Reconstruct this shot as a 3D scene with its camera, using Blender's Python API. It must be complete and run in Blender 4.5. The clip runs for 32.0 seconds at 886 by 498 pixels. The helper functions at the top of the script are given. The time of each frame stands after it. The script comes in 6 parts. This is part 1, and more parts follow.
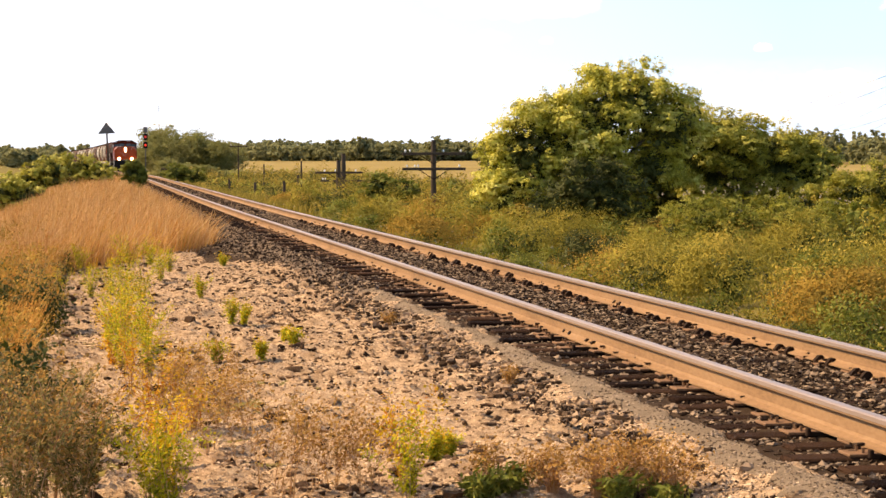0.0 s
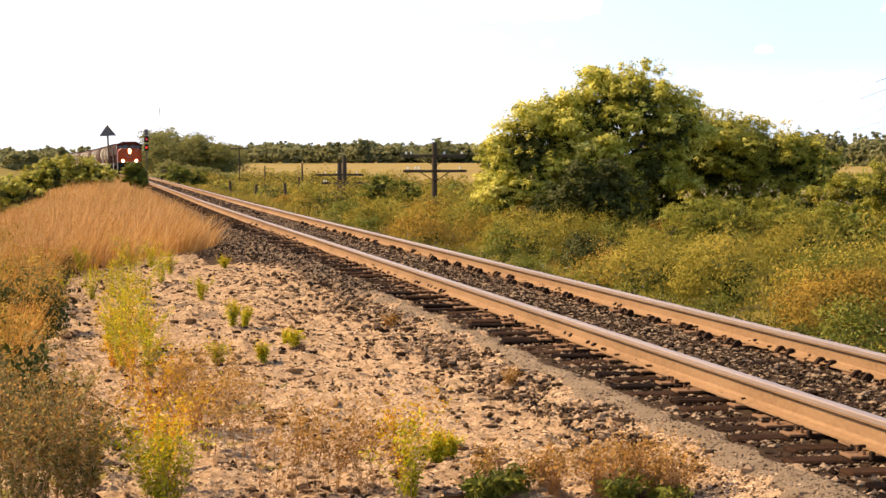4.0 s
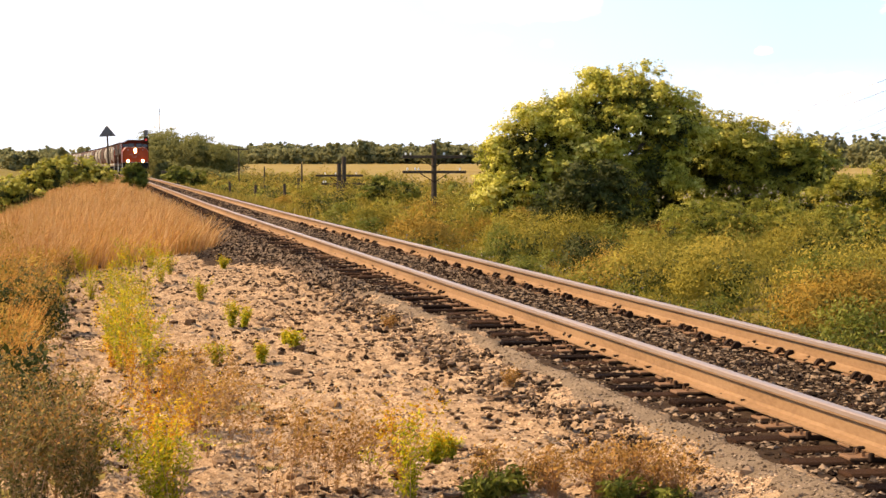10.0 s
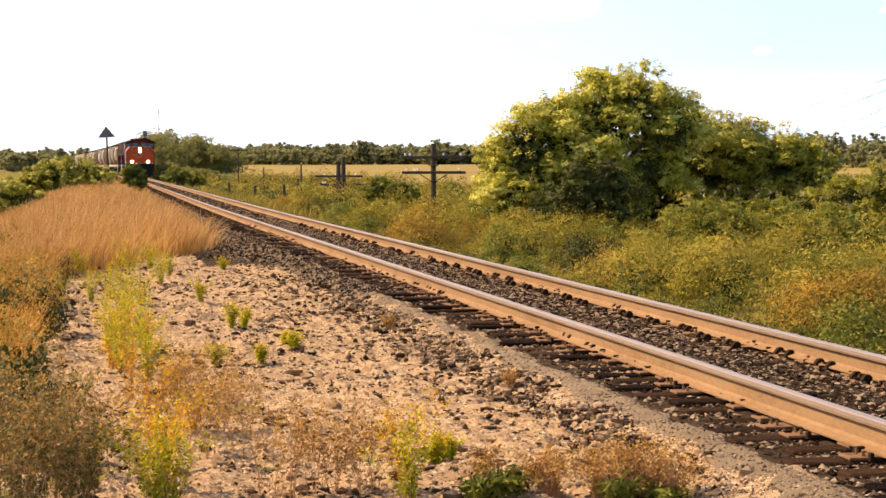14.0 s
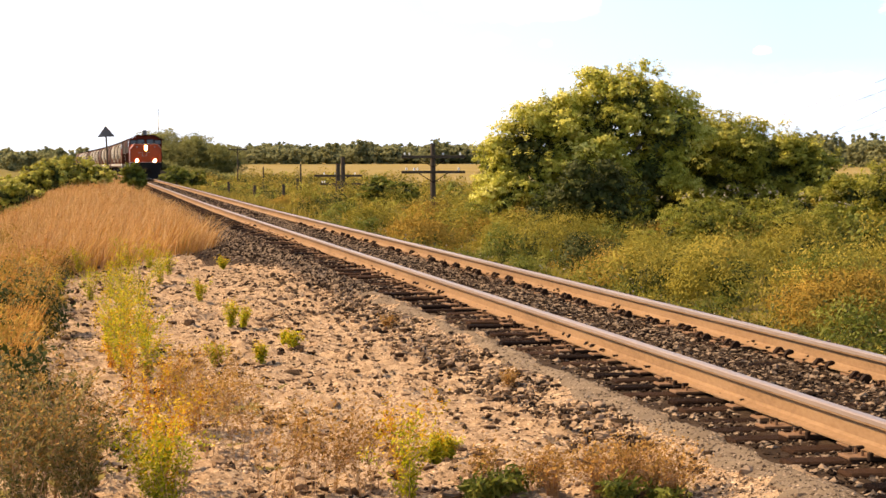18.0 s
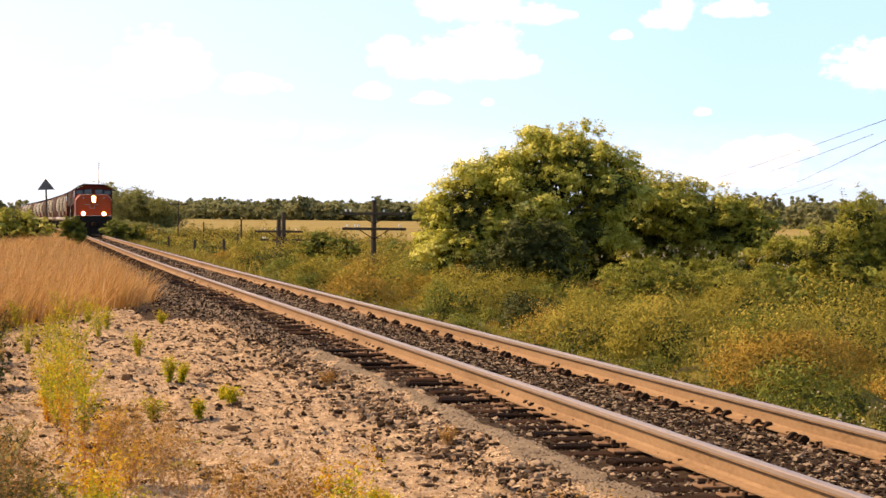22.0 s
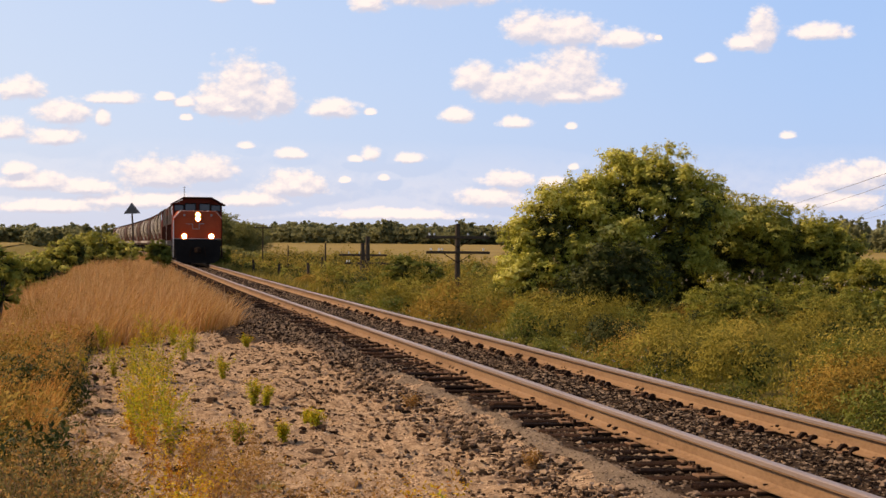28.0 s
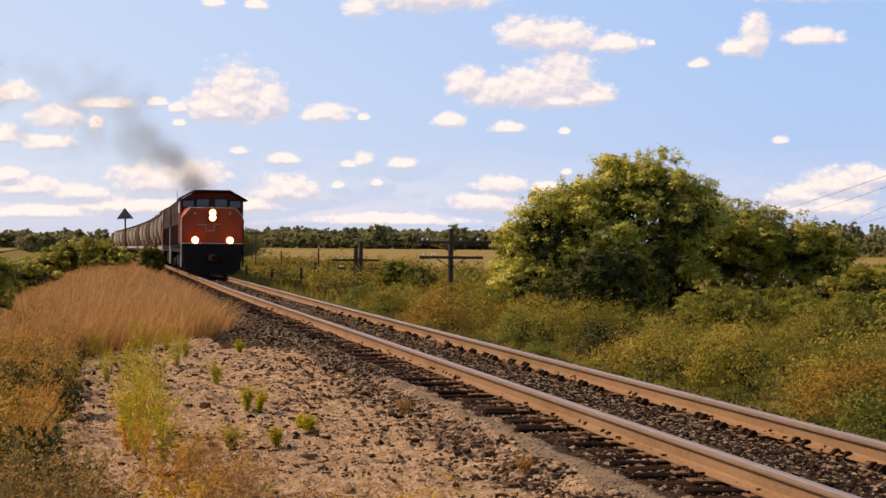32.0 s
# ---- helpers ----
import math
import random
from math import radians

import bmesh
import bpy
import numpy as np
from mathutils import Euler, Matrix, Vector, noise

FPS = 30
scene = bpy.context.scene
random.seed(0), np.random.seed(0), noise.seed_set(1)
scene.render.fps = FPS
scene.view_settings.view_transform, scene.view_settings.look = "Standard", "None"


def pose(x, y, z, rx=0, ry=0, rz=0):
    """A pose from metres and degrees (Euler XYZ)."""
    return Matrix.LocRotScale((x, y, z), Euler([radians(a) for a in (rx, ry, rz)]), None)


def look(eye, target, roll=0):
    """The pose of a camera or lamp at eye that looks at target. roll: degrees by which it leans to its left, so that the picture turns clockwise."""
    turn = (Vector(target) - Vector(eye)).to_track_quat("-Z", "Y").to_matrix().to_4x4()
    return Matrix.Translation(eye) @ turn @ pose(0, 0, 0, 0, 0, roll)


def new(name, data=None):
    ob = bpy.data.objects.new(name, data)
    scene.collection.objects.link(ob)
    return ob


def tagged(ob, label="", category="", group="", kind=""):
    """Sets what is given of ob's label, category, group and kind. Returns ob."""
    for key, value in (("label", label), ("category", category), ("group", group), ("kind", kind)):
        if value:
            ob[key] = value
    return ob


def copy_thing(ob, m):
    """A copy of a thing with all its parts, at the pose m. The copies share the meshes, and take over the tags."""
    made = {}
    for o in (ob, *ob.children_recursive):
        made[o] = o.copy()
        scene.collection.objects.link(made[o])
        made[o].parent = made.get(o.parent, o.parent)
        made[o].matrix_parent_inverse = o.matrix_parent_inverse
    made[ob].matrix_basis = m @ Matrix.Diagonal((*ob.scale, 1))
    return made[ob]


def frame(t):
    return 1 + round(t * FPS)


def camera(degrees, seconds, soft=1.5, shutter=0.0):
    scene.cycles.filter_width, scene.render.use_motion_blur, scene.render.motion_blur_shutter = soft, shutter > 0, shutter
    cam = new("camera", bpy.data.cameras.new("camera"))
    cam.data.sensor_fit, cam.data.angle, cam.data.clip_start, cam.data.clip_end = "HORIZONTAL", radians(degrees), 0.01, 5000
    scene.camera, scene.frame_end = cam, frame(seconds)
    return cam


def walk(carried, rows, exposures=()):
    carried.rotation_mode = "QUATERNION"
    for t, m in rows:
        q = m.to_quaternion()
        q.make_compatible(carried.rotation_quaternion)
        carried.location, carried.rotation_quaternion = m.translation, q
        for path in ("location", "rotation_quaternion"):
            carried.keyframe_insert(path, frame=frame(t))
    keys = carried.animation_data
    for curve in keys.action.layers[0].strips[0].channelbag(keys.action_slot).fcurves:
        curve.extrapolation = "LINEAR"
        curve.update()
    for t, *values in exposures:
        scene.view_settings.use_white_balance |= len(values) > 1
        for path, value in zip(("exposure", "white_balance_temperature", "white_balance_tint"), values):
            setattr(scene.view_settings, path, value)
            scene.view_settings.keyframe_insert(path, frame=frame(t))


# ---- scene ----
cam = camera(23.5, 32.0, soft=1.5, shutter=0.5)

# ---- the path of the camera: seconds, tilt, roll, turn ----
EYE = (0.0, 0.0, 1.483)
TURNS = [
    (0, 87.419, 0.060, -9.714), (1, 87.439, 0.052, -9.719), (2, 87.458, 0.055, -9.715), (3, 87.472, 0.080, -9.701),
    (3.5, 87.478, 0.088, -9.693), (5.5, 87.470, 0.110, -9.691), (7, 87.471, 0.083, -9.704), (8.5, 87.489, 0.035, -9.704),
    (10, 87.502, 0.015, -9.701), (11.5, 87.511, 0.075, -9.712), (13, 87.504, 0.106, -9.719), (14.5, 87.519, 0.106, -9.717),
    (16.5, 87.499, 0.057, -9.708), (17.5, 87.503, 0.087, -9.731), (18.5, 87.499, 0.052, -9.732), (19, 87.493, -0.017, -9.723),
    (19.5, 87.488, -0.022, -9.717), (20, 87.656, -0.146, -9.216), (20.5, 87.773, -0.564, -10.246), (21, 88.419, -0.761, -11.972),
    (21.5, 88.845, -0.615, -11.612), (22, 89.051, -0.595, -11.317), (22.5, 89.393, -0.811, -11.376), (23, 90.113, -0.959, -11.083),
    (23.5, 90.535, -1.053, -10.734), (24, 90.583, -1.205, -10.162), (24.5, 90.329, -0.938, -9.823), (25, 90.224, -0.722, -8.818),
    (25.5, 89.944, -0.966, -8.870), (27.5, 89.637, -0.583, -9.086), (28, 89.662, -0.575, -9.065), (28.5, 89.708, -0.561, -9.100),
    (29, 89.764, -0.633, -9.161), (29.5, 89.790, -0.483, -9.210), (30, 89.779, -0.306, -9.223), (30.5, 89.757, -0.264, -9.225),
    (31, 89.745, -0.358, -9.219), (31.5, 89.764, -0.529, -9.225), (32, 89.799, -0.526, -9.250)]
EXPOSURES = [(0, 0.84, 8300, 18.5), (19.5, 0.84, 8300, 18.5), (22, 0.64, 8200, 20), (23, 0.5, 8100, 21), (24, 0.04, 8000, 22), (32, -0.06, 7900, 23)]
walk(cam, [(t, pose(*EYE, rx, ry, rz)) for t, rx, ry, rz in TURNS], EXPOSURES)

# ---- world and sun ----
SUN_AZIMUTH, SUN_HEIGHT = -64.0, 43.0          # degrees clockwise from +Y, degrees above the horizon
world = bpy.data.worlds.new("sky")
scene.world = world
world.use_nodes = True
wn, wl = world.node_tree.nodes, world.node_tree.links
wn.clear()
sky_tex = wn.new("ShaderNodeTexSky")
sky_tex.sky_type = "NISHITA"
sky_tex.sun_disc = False
sky_tex.sun_elevation = radians(SUN_HEIGHT)
sky_tex.sun_rotation = radians(SUN_AZIMUTH)
sky_tex.air_density, sky_tex.dust_density, sky_tex.ozone_density = 1.0, 0.3, 1.2
# fair-weather clouds on the sky: bearing, height, half width, half height, in degrees
LOW_CLOUDS = [(1.43, 1.67, 1.29, 0.40), (2.70, 1.81, 1.06, 0.33), (-1.82, 1.40, 1.14, 0.23), (-0.49, 1.26, 1.06, 0.21), (-2.26, 1.70, 0.53, 0.18), (5.04, 1.43, 1.06, 0.33),
              (3.99, 0.96, 1.22, 0.18), (6.41, 1.50, 0.18, 0.08), (7.47, 1.59, 0.18, 0.08), (10.81, 1.58, 0.84, 0.20), (10.36, 1.10, 1.14, 0.24), (12.03, 1.51, 0.52, 0.15),
              (12.55, 1.93, 0.17, 0.08), (19.80, 1.70, 1.29, 0.36), (18.78, 1.40, 0.99, 0.26), (20.50, 1.87, 0.76, 0.27), (19.44, 1.10, 1.67, 0.27), (0.99, 0.92, 2.28, 0.21),
              (7.78, 0.61, 2.43, 0.15), (-1.37, 0.74, 1.82, 0.18), (3.75, 2.41, 0.30, 0.09), (4.96, 2.20, 0.50, 0.14), (7.08, 2.24, 0.30, 0.18), (6.70, 2.08, 0.27, 0.09),
              (8.10, 2.13, 0.46, 0.14), (18.24, 2.79, 0.26, 0.09)]
MID_CLOUDS = [(3.66, 3.97, 1.09, 0.70), (2.91, 3.66, 0.68, 0.40), (4.54, 3.79, 0.61, 0.49), (3.29, 3.47, 1.14, 0.21), (6.08, 3.45, 0.76, 0.23), (7.07, 3.34, 0.20, 0.08),
              (2.17, 3.14, 0.20, 0.09), (1.59, 3.68, 0.30, 0.11), (2.16, 3.53, 0.33, 0.12), (-2.21, 3.84, 0.73, 0.27), (0.30, 3.60, 0.91, 0.14), (-1.10, 3.23, 0.88, 0.27),
              (-0.04, 3.10, 0.24, 0.21), (-2.49, 2.75, 0.52, 0.24), (-1.32, 2.57, 0.85, 0.20), (9.43, 3.29, 0.52, 0.20), (10.98, 3.10, 0.49, 0.14), (12.47, 3.02, 0.17, 0.08),
              (12.48, 4.59, 0.88, 0.64), (11.54, 4.22, 1.22, 0.49), (9.87, 4.36, 0.68, 0.33), (13.21, 4.02, 0.76, 0.24), (10.56, 4.09, 0.91, 0.36), (12.30, 3.88, 1.29, 0.21)]
HIGH_CLOUDS = [(11.38, 5.66, 0.88, 0.38), (12.44, 5.61, 0.94, 0.36), (13.88, 5.37, 0.88, 0.21), (17.51, 5.64, 0.46, 0.49), (17.07, 5.28, 0.52, 0.21), (19.05, 5.54, 0.85, 0.20),
               (16.06, 4.84, 0.30, 0.11), (14.78, 5.37, 0.12, 0.06), (8.86, 6.75, 2.05, 0.46), (6.97, 6.28, 0.64, 0.23), (3.04, 6.36, 0.33, 0.15), (4.18, 6.32, 0.36, 0.14),
               (19.60, 6.92, 3.95, 0.36), (14.99, 7.03, 1.82, 0.15), (5.28, 8.07, 2.28, 0.53), (12.26, 8.59, 2.58, 0.61), (-5.04, 5.13, 1.82, 0.61), (23.39, 4.09, 1.98, 0.53)]


def wmath(op, a, b=None, c=None):
    """A math node of the sky; numbers and sockets alike."""
    nd = wn.new("ShaderNodeMath")
    nd.operation = op
    for i, v in enumerate((a, b, c)):
        if v is None:
            continue
        if isinstance(v, (int, float)):
            nd.inputs[i].default_value = v
        else:
            wl.new(v, nd.inputs[i])
    return nd.outputs[0]


coord = wn.new("ShaderNodeTexCoord")
parts3 = wn.new("ShaderNodeSeparateXYZ")
wl.new(coord.outputs["Generated"], parts3.inputs[0])
bearing_ = wmath("MULTIPLY", wmath("ARCTAN2", parts3.outputs[0], parts3.outputs[1]), 57.2958)
height_ = wmath("MULTIPLY", wmath("ARCSINE", parts3.outputs[2]), 57.2958)
plan = wn.new("ShaderNodeCombineXYZ")
wl.new(bearing_, plan.inputs[0])
wl.new(wmath("MULTIPLY", height_, 1.5), plan.inputs[1])


def wnoise(scale, detail, rough, shift=(0, 0, 0)):
    mp = wn.new("ShaderNodeMapping")
    mp.inputs["Location"].default_value = shift
    wl.new(plan.outputs[0], mp.inputs["Vector"])
    nd = wn.new("ShaderNodeTexNoise")
    nd.inputs["Scale"].default_value, nd.inputs["Detail"].default_value, nd.inputs["Roughness"].default_value = scale, detail, rough
    wl.new(mp.outputs["Vector"], nd.inputs["Vector"])
    return nd.outputs["Fac"]


flat_plan = wn.new("ShaderNodeCombineXYZ")
wl.new(bearing_, flat_plan.inputs[0])
wl.new(height_, flat_plan.inputs[1])


def wvec(op, a, b=None):
    """A vector math node of the sky."""
    nd = wn.new("ShaderNodeVectorMath")
    nd.operation = op
    for i, v in enumerate((a, b)):
        if isinstance(v, tuple):
            nd.inputs[i].default_value = v
        elif v is not None:
            wl.new(v, nd.inputs[i])
    return nd.outputs["Value" if op == "LENGTH" else 0]


def cloud_body(dx, dy):
    """How deep inside the clouds a point of the sky lies, looked at (dx, dy) degrees away: billowing tops, flat bases."""
    nearest = None
    for cb, ch, cw, chh in LOW_CLOUDS + MID_CLOUDS + HIGH_CLOUDS:
        q = wvec("MULTIPLY", wvec("SUBTRACT", flat_plan.outputs[0], (cb - dx, ch - 0.5 * chh - dy, 0.0)), (0.9 / cw, 0.52 / chh, 0.0))
        d = wvec("LENGTH", wvec("MAXIMUM", q, wvec("MULTIPLY", q, (-1.0, -1.9, 0.0))))
        nearest = d if nearest is None else wmath("SMOOTH_MIN", nearest, d, 0.2)
    mp = wn.new("ShaderNodeMapping")
    mp.inputs["Location"].default_value = (dx, 1.5 * dy, 0)
    wl.new(plan.outputs[0], mp.inputs["Vector"])
    puffy = wn.new("ShaderNodeTexVoronoi")
    puffy.inputs["Scale"].default_value, puffy.inputs["Detail"].default_value, puffy.inputs["Roughness"].default_value = 2.3, 3.0, 0.6
    wl.new(mp.outputs["Vector"], puffy.inputs["Vector"])
    swirl = wmath("MULTIPLY", wmath("SUBTRACT", wnoise(2.0, 8.0, 0.6, (dx, 1.5 * dy, 0)), 0.5), 0.6)
    return wmath("ADD", wmath("SUBTRACT", 1.22, nearest), wmath("ADD", swirl, wmath("MULTIPLY", wmath("SUBTRACT", 0.45, puffy.outputs["Distance"]), 0.3)))


body_ = cloud_body(0.0, 0.0)
cover = wn.new("ShaderNodeMapRange")
cover.interpolation_type = "SMOOTHSTEP"
cover.inputs["From Min"].default_value, cover.inputs["From Max"].default_value = -0.02, 0.5
wl.new(body_, cover.inputs["Value"])
# thin haze of cloud low over the horizon and elsewhere round the sky
veil = wn.new("ShaderNodeMapRange")
veil.inputs["From Min"].default_value, veil.inputs["From Max"].default_value = 2.6, 0.2
veil.inputs["To Max"].default_value = 0.55
wl.new(height_, veil.inputs["Value"])
veil_ = wmath("MULTIPLY", veil.outputs[0], wmath("ADD", wnoise(0.65, 4.0, 0.6, (7, 3, 0)), 0.25))
shade = wn.new("ShaderNodeMapRange")
shade.inputs["From Min"].default_value, shade.inputs["From Max"].default_value = -0.25, 0.32
wl.new(wmath("SUBTRACT", body_, cloud_body(-0.07, 0.17)), shade.inputs["Value"])
cloud_colour = wn.new("ShaderNodeMix")
cloud_colour.data_type = "RGBA"
cloud_colour.inputs["A"].default_value = (4.9, 5.7, 7.2, 1)
cloud_colour.inputs["B"].default_value = (8.0, 8.15, 8.3, 1)
wl.new(shade.outputs[0], cloud_colour.inputs["Factor"])
mix_cloud = wn.new("ShaderNodeMix")
mix_cloud.data_type = "RGBA"
wl.new(wmath("MAXIMUM", wmath("MULTIPLY", cover.outputs[0], 0.95), veil_), mix_cloud.inputs["Factor"])
clear = wn.new("ShaderNodeMix")
clear.data_type = "RGBA"
clear_part = wn.new("ShaderNodeMapRange")
clear_part.inputs["From Min"].default_value, clear_part.inputs["From Max"].default_value = 8.0, 18.0
clear_part.inputs["To Min"].default_value, clear_part.inputs["To Max"].default_value = 0.75, 0.0
wl.new(height_, clear_part.inputs["Value"])
wl.new(clear_part.outputs[0], clear.inputs["Factor"])
aureole = wn.new("ShaderNodeMapRange")
aureole.inputs["From Min"].default_value, aureole.inputs["From Max"].default_value = 19.0, -4.0
wl.new(bearing_, aureole.inputs["Value"])
clear_colour = wn.new("ShaderNodeMix")
clear_colour.data_type = "RGBA"
clear_colour.inputs["A"].default_value = (2.35, 4.95, 9.65, 1)
clear_colour.inputs["B"].default_value = (4.1, 6.2, 9.4, 1)
wl.new(aureole.outputs[0], clear_colour.inputs["Factor"])
wl.new(clear_colour.outputs["Result"], clear.inputs["B"])
wl.new(sky_tex.outputs["Color"], clear.inputs["A"])
wl.new(clear.outputs["Result"], mix_cloud.inputs["A"])
wl.new(cloud_colour.outputs["Result"], mix_cloud.inputs["B"])
background = wn.new("ShaderNodeBackground")
background.inputs["Strength"].default_value = 0.125
wout = wn.new("ShaderNodeOutputWorld")
wl.new(mix_cloud.outputs["Result"], background.inputs["Color"])
wl.new(background.outputs["Background"], wout.inputs["Surface"])

sun = new("sun", bpy.data.lights.new("sun", "SUN"))
sun.data.energy, sun.data.angle, sun.data.color = 4.8, radians(0.5), (1.0, 0.835, 0.6)
sun_way = Vector((math.sin(radians(SUN_AZIMUTH)) * math.cos(radians(SUN_HEIGHT)),
                  math.cos(radians(SUN_AZIMUTH)) * math.cos(radians(SUN_HEIGHT)), math.sin(radians(SUN_HEIGHT))))
sun.matrix_world = look(sun_way * 50, (0, 0, 0))


# ---- materials ----
def material(name, colours, scale=8.0, fine=60.0, rough=0.8, bump=0.3, metal=0.0, island=0.0, per_object=0.0, stretch=(1, 1, 1), spec=0.3, through_light=0.0, bump_scale=None, span=(0.3, 0.7)):
    """A weathered surface: two scales of noise over a ramp of colours, with relief. island / per_object: how far single pieces differ."""
    m = bpy.data.materials.new(name)
    m.use_nodes = True
    n, l = m.node_tree.nodes, m.node_tree.links
    bsdf = n["Principled BSDF"]
    coord = n.new("ShaderNodeTexCoord")
    mapping = n.new("ShaderNodeMapping")
    mapping.inputs["Scale"].default_value = stretch
    l.new(coord.outputs["Object"], mapping.inputs["Vector"])
    big, small = n.new("ShaderNodeTexNoise"), n.new("ShaderNodeTexNoise")
    for tex, s in ((big, scale), (small, fine)):
        tex.inputs["Scale"].default_value = s
        tex.inputs["Detail"].default_value = 4.0
        tex.inputs["Roughness"].default_value = 0.6
        l.new(mapping.outputs["Vector"], tex.inputs["Vector"])
    mixed = n.new("ShaderNodeMix")
    mixed.inputs["Factor"].default_value = 0.45
    l.new(big.outputs["Fac"], mixed.inputs["A"])
    l.new(small.outputs["Fac"], mixed.inputs["B"])
    value = mixed.outputs["Result"]
    for amount, node, out in ((island, "ShaderNodeNewGeometry", "Random Per Island"), (per_object, "ShaderNodeObjectInfo", "Random")):
        if amount:
            src = n.new(node)
            add = n.new("ShaderNodeMath")
            add.operation = "MULTIPLY_ADD"
            add.inputs[1].default_value = amount
            l.new(src.outputs[out], add.inputs[0])
            sub = n.new("ShaderNodeMath")
            sub.operation = "SUBTRACT"
            sub.inputs[1].default_value = amount / 2
            l.new(value, sub.inputs[0])
            l.new(sub.outputs[0], add.inputs[2])
            value = add.outputs[0]
    ramp = n.new("ShaderNodeValToRGB")
    els = ramp.color_ramp.elements
    for i, c in enumerate(colours):
        p = span[0] + (span[1] - span[0]) * i / max(1, len(colours) - 1)
        e = els[i] if i < 2 else els.new(p)
        e.position = p
        e.color = (*c, 1)
    if len(colours) == 1:
        els[1].color = (*colours[0], 1)
    l.new(value, ramp.inputs["Fac"])
    l.new(ramp.outputs["Color"], bsdf.inputs["Base Color"])
    bsdf.inputs["Roughness"].default_value = rough
    bsdf.inputs["Metallic"].default_value = metal
    bsdf.inputs["Specular IOR Level"].default_value = spec
    if bump:
        b = n.new("ShaderNodeBump")
        b.inputs["Strength"].default_value = bump
        b.inputs["Distance"].default_value = 0.02
        src = small
        if bump_scale:
            src = n.new("ShaderNodeTexNoise")
            src.inputs["Scale"].default_value = bump_scale
            src.inputs["Detail"].default_value = 5.0
            l.new(mapping.outputs["Vector"], src.inputs["Vector"])
        l.new(src.outputs["Fac"], b.inputs["Height"])
        l.new(b.outputs["Normal"], bsdf.inputs["Normal"])
    if through_light:
        trans = n.new("ShaderNodeBsdfTranslucent")
        l.new(ramp.outputs["Color"], trans.inputs["Color"])
        mixs = n.new("ShaderNodeMixShader")
        mixs.inputs["Fac"].default_value = through_light
        l.new(bsdf.outputs[0], mixs.inputs[1])
        l.new(trans.outputs[0], mixs.inputs[2])
        l.new(mixs.outputs[0], n["Material Output"].inputs["Surface"])
    return m


def glow(name, colour, strength):
    m = bpy.data.materials.new(name)
    m.use_nodes = True
    b = m.node_tree.nodes["Principled BSDF"]
    b.inputs["Base Color"].default_value = (*colour, 1)
    b.inputs["Emission Color"].default_value = (*colour, 1)
    b.inputs["Emission Strength"].default_value = strength
    return m


SOIL = material("dry meadow soil", [(0.09, 0.075, 0.022), (0.17, 0.135, 0.038), (0.26, 0.2, 0.06)], 0.25, 6.0, 0.95, 0.4, spec=0.05)
GRAVEL = material("sandy gravel", [(0.18, 0.112, 0.064), (0.43, 0.29, 0.178), (0.7, 0.515, 0.335)], 11.0, 150.0, 0.95, 1.0, bump_scale=110, spec=0.05, span=(0.34, 0.66))
SILT = material("grey silt", [(0.13, 0.096, 0.066), (0.21, 0.158, 0.11), (0.29, 0.225, 0.16)], 3.0, 60.0, 0.95, 0.8, bump_scale=120, spec=0.05)
BALLAST = material("brown ballast bed", [(0.018, 0.011, 0.007), (0.05, 0.032, 0.02), (0.11, 0.076, 0.05)], 6.0, 40.0, 0.95, 1.0, spec=0.05)
STONE = material("crushed brown stone", [(0.015, 0.009, 0.006), (0.058, 0.037, 0.024), (0.3, 0.218, 0.15)], 9.0, 50.0, 0.95, 0.4, island=0.9, spec=0.05)
ROCK = material("brown rock", [(0.075, 0.043, 0.024), (0.15, 0.092, 0.054), (0.27, 0.18, 0.115)], 9.0, 50.0, 0.95, 0.5, per_object=0.6, spec=0.05)
CHIP = material("grey brown stone chips", [(0.07, 0.047, 0.032), (0.185, 0.135, 0.095), (0.36, 0.275, 0.2)], 9.0, 50.0, 0.95, 0.3, island=0.7, spec=0.05)
SPILL = material("brown spilled ballast", [(0.04, 0.025, 0.015), (0.13, 0.085, 0.054), (0.34, 0.24, 0.16)], 9.0, 50.0, 0.95, 0.4, island=0.8, spec=0.05)
CLOD = material("brown earth clods and stones", [(0.035, 0.02, 0.012), (0.085, 0.05, 0.029), (0.22, 0.14, 0.085)], 9.0, 50.0, 0.95, 0.5, island=0.7, spec=0.05)
PEBBLE = material("sandy pebbles", [(0.2, 0.125, 0.075), (0.5, 0.345, 0.215), (0.76, 0.57, 0.385)], 9.0, 50.0, 0.95, 0.3, island=0.7, spec=0.05)
TIE_WOOD = material("weathered dark timber", [(0.009, 0.0045, 0.003), (0.022, 0.011, 0.0065), (0.06, 0.031, 0.018)], 3.0, 30.0, 0.95, 0.8, per_object=0.6, stretch=(1, 9, 9), spec=0.05)
RAIL_RUST = material("tan rusted rail steel", [(0.15, 0.085, 0.042), (0.245, 0.145, 0.075), (0.3, 0.19, 0.105)], 2.0, 40.0, 0.8, 0.12, stretch=(1, 0.3, 1), spec=0.15)
RAIL_TOP = material("polished rail steel", [(0.27, 0.2, 0.16), (0.4, 0.31, 0.26)], 1.5, 50.0, 0.42, 0.03, metal=0.4, stretch=(1, 0.1, 1))
IRON = material("dark rusty iron", [(0.012, 0.008, 0.006), (0.045, 0.024, 0.014)], 8.0, 60.0, 0.9, 0.3, spec=0.1)
PLATE = material("rust brown tie plate", [(0.13, 0.066, 0.033), (0.26, 0.145, 0.075)], 8.0, 60.0, 0.85, 0.3)
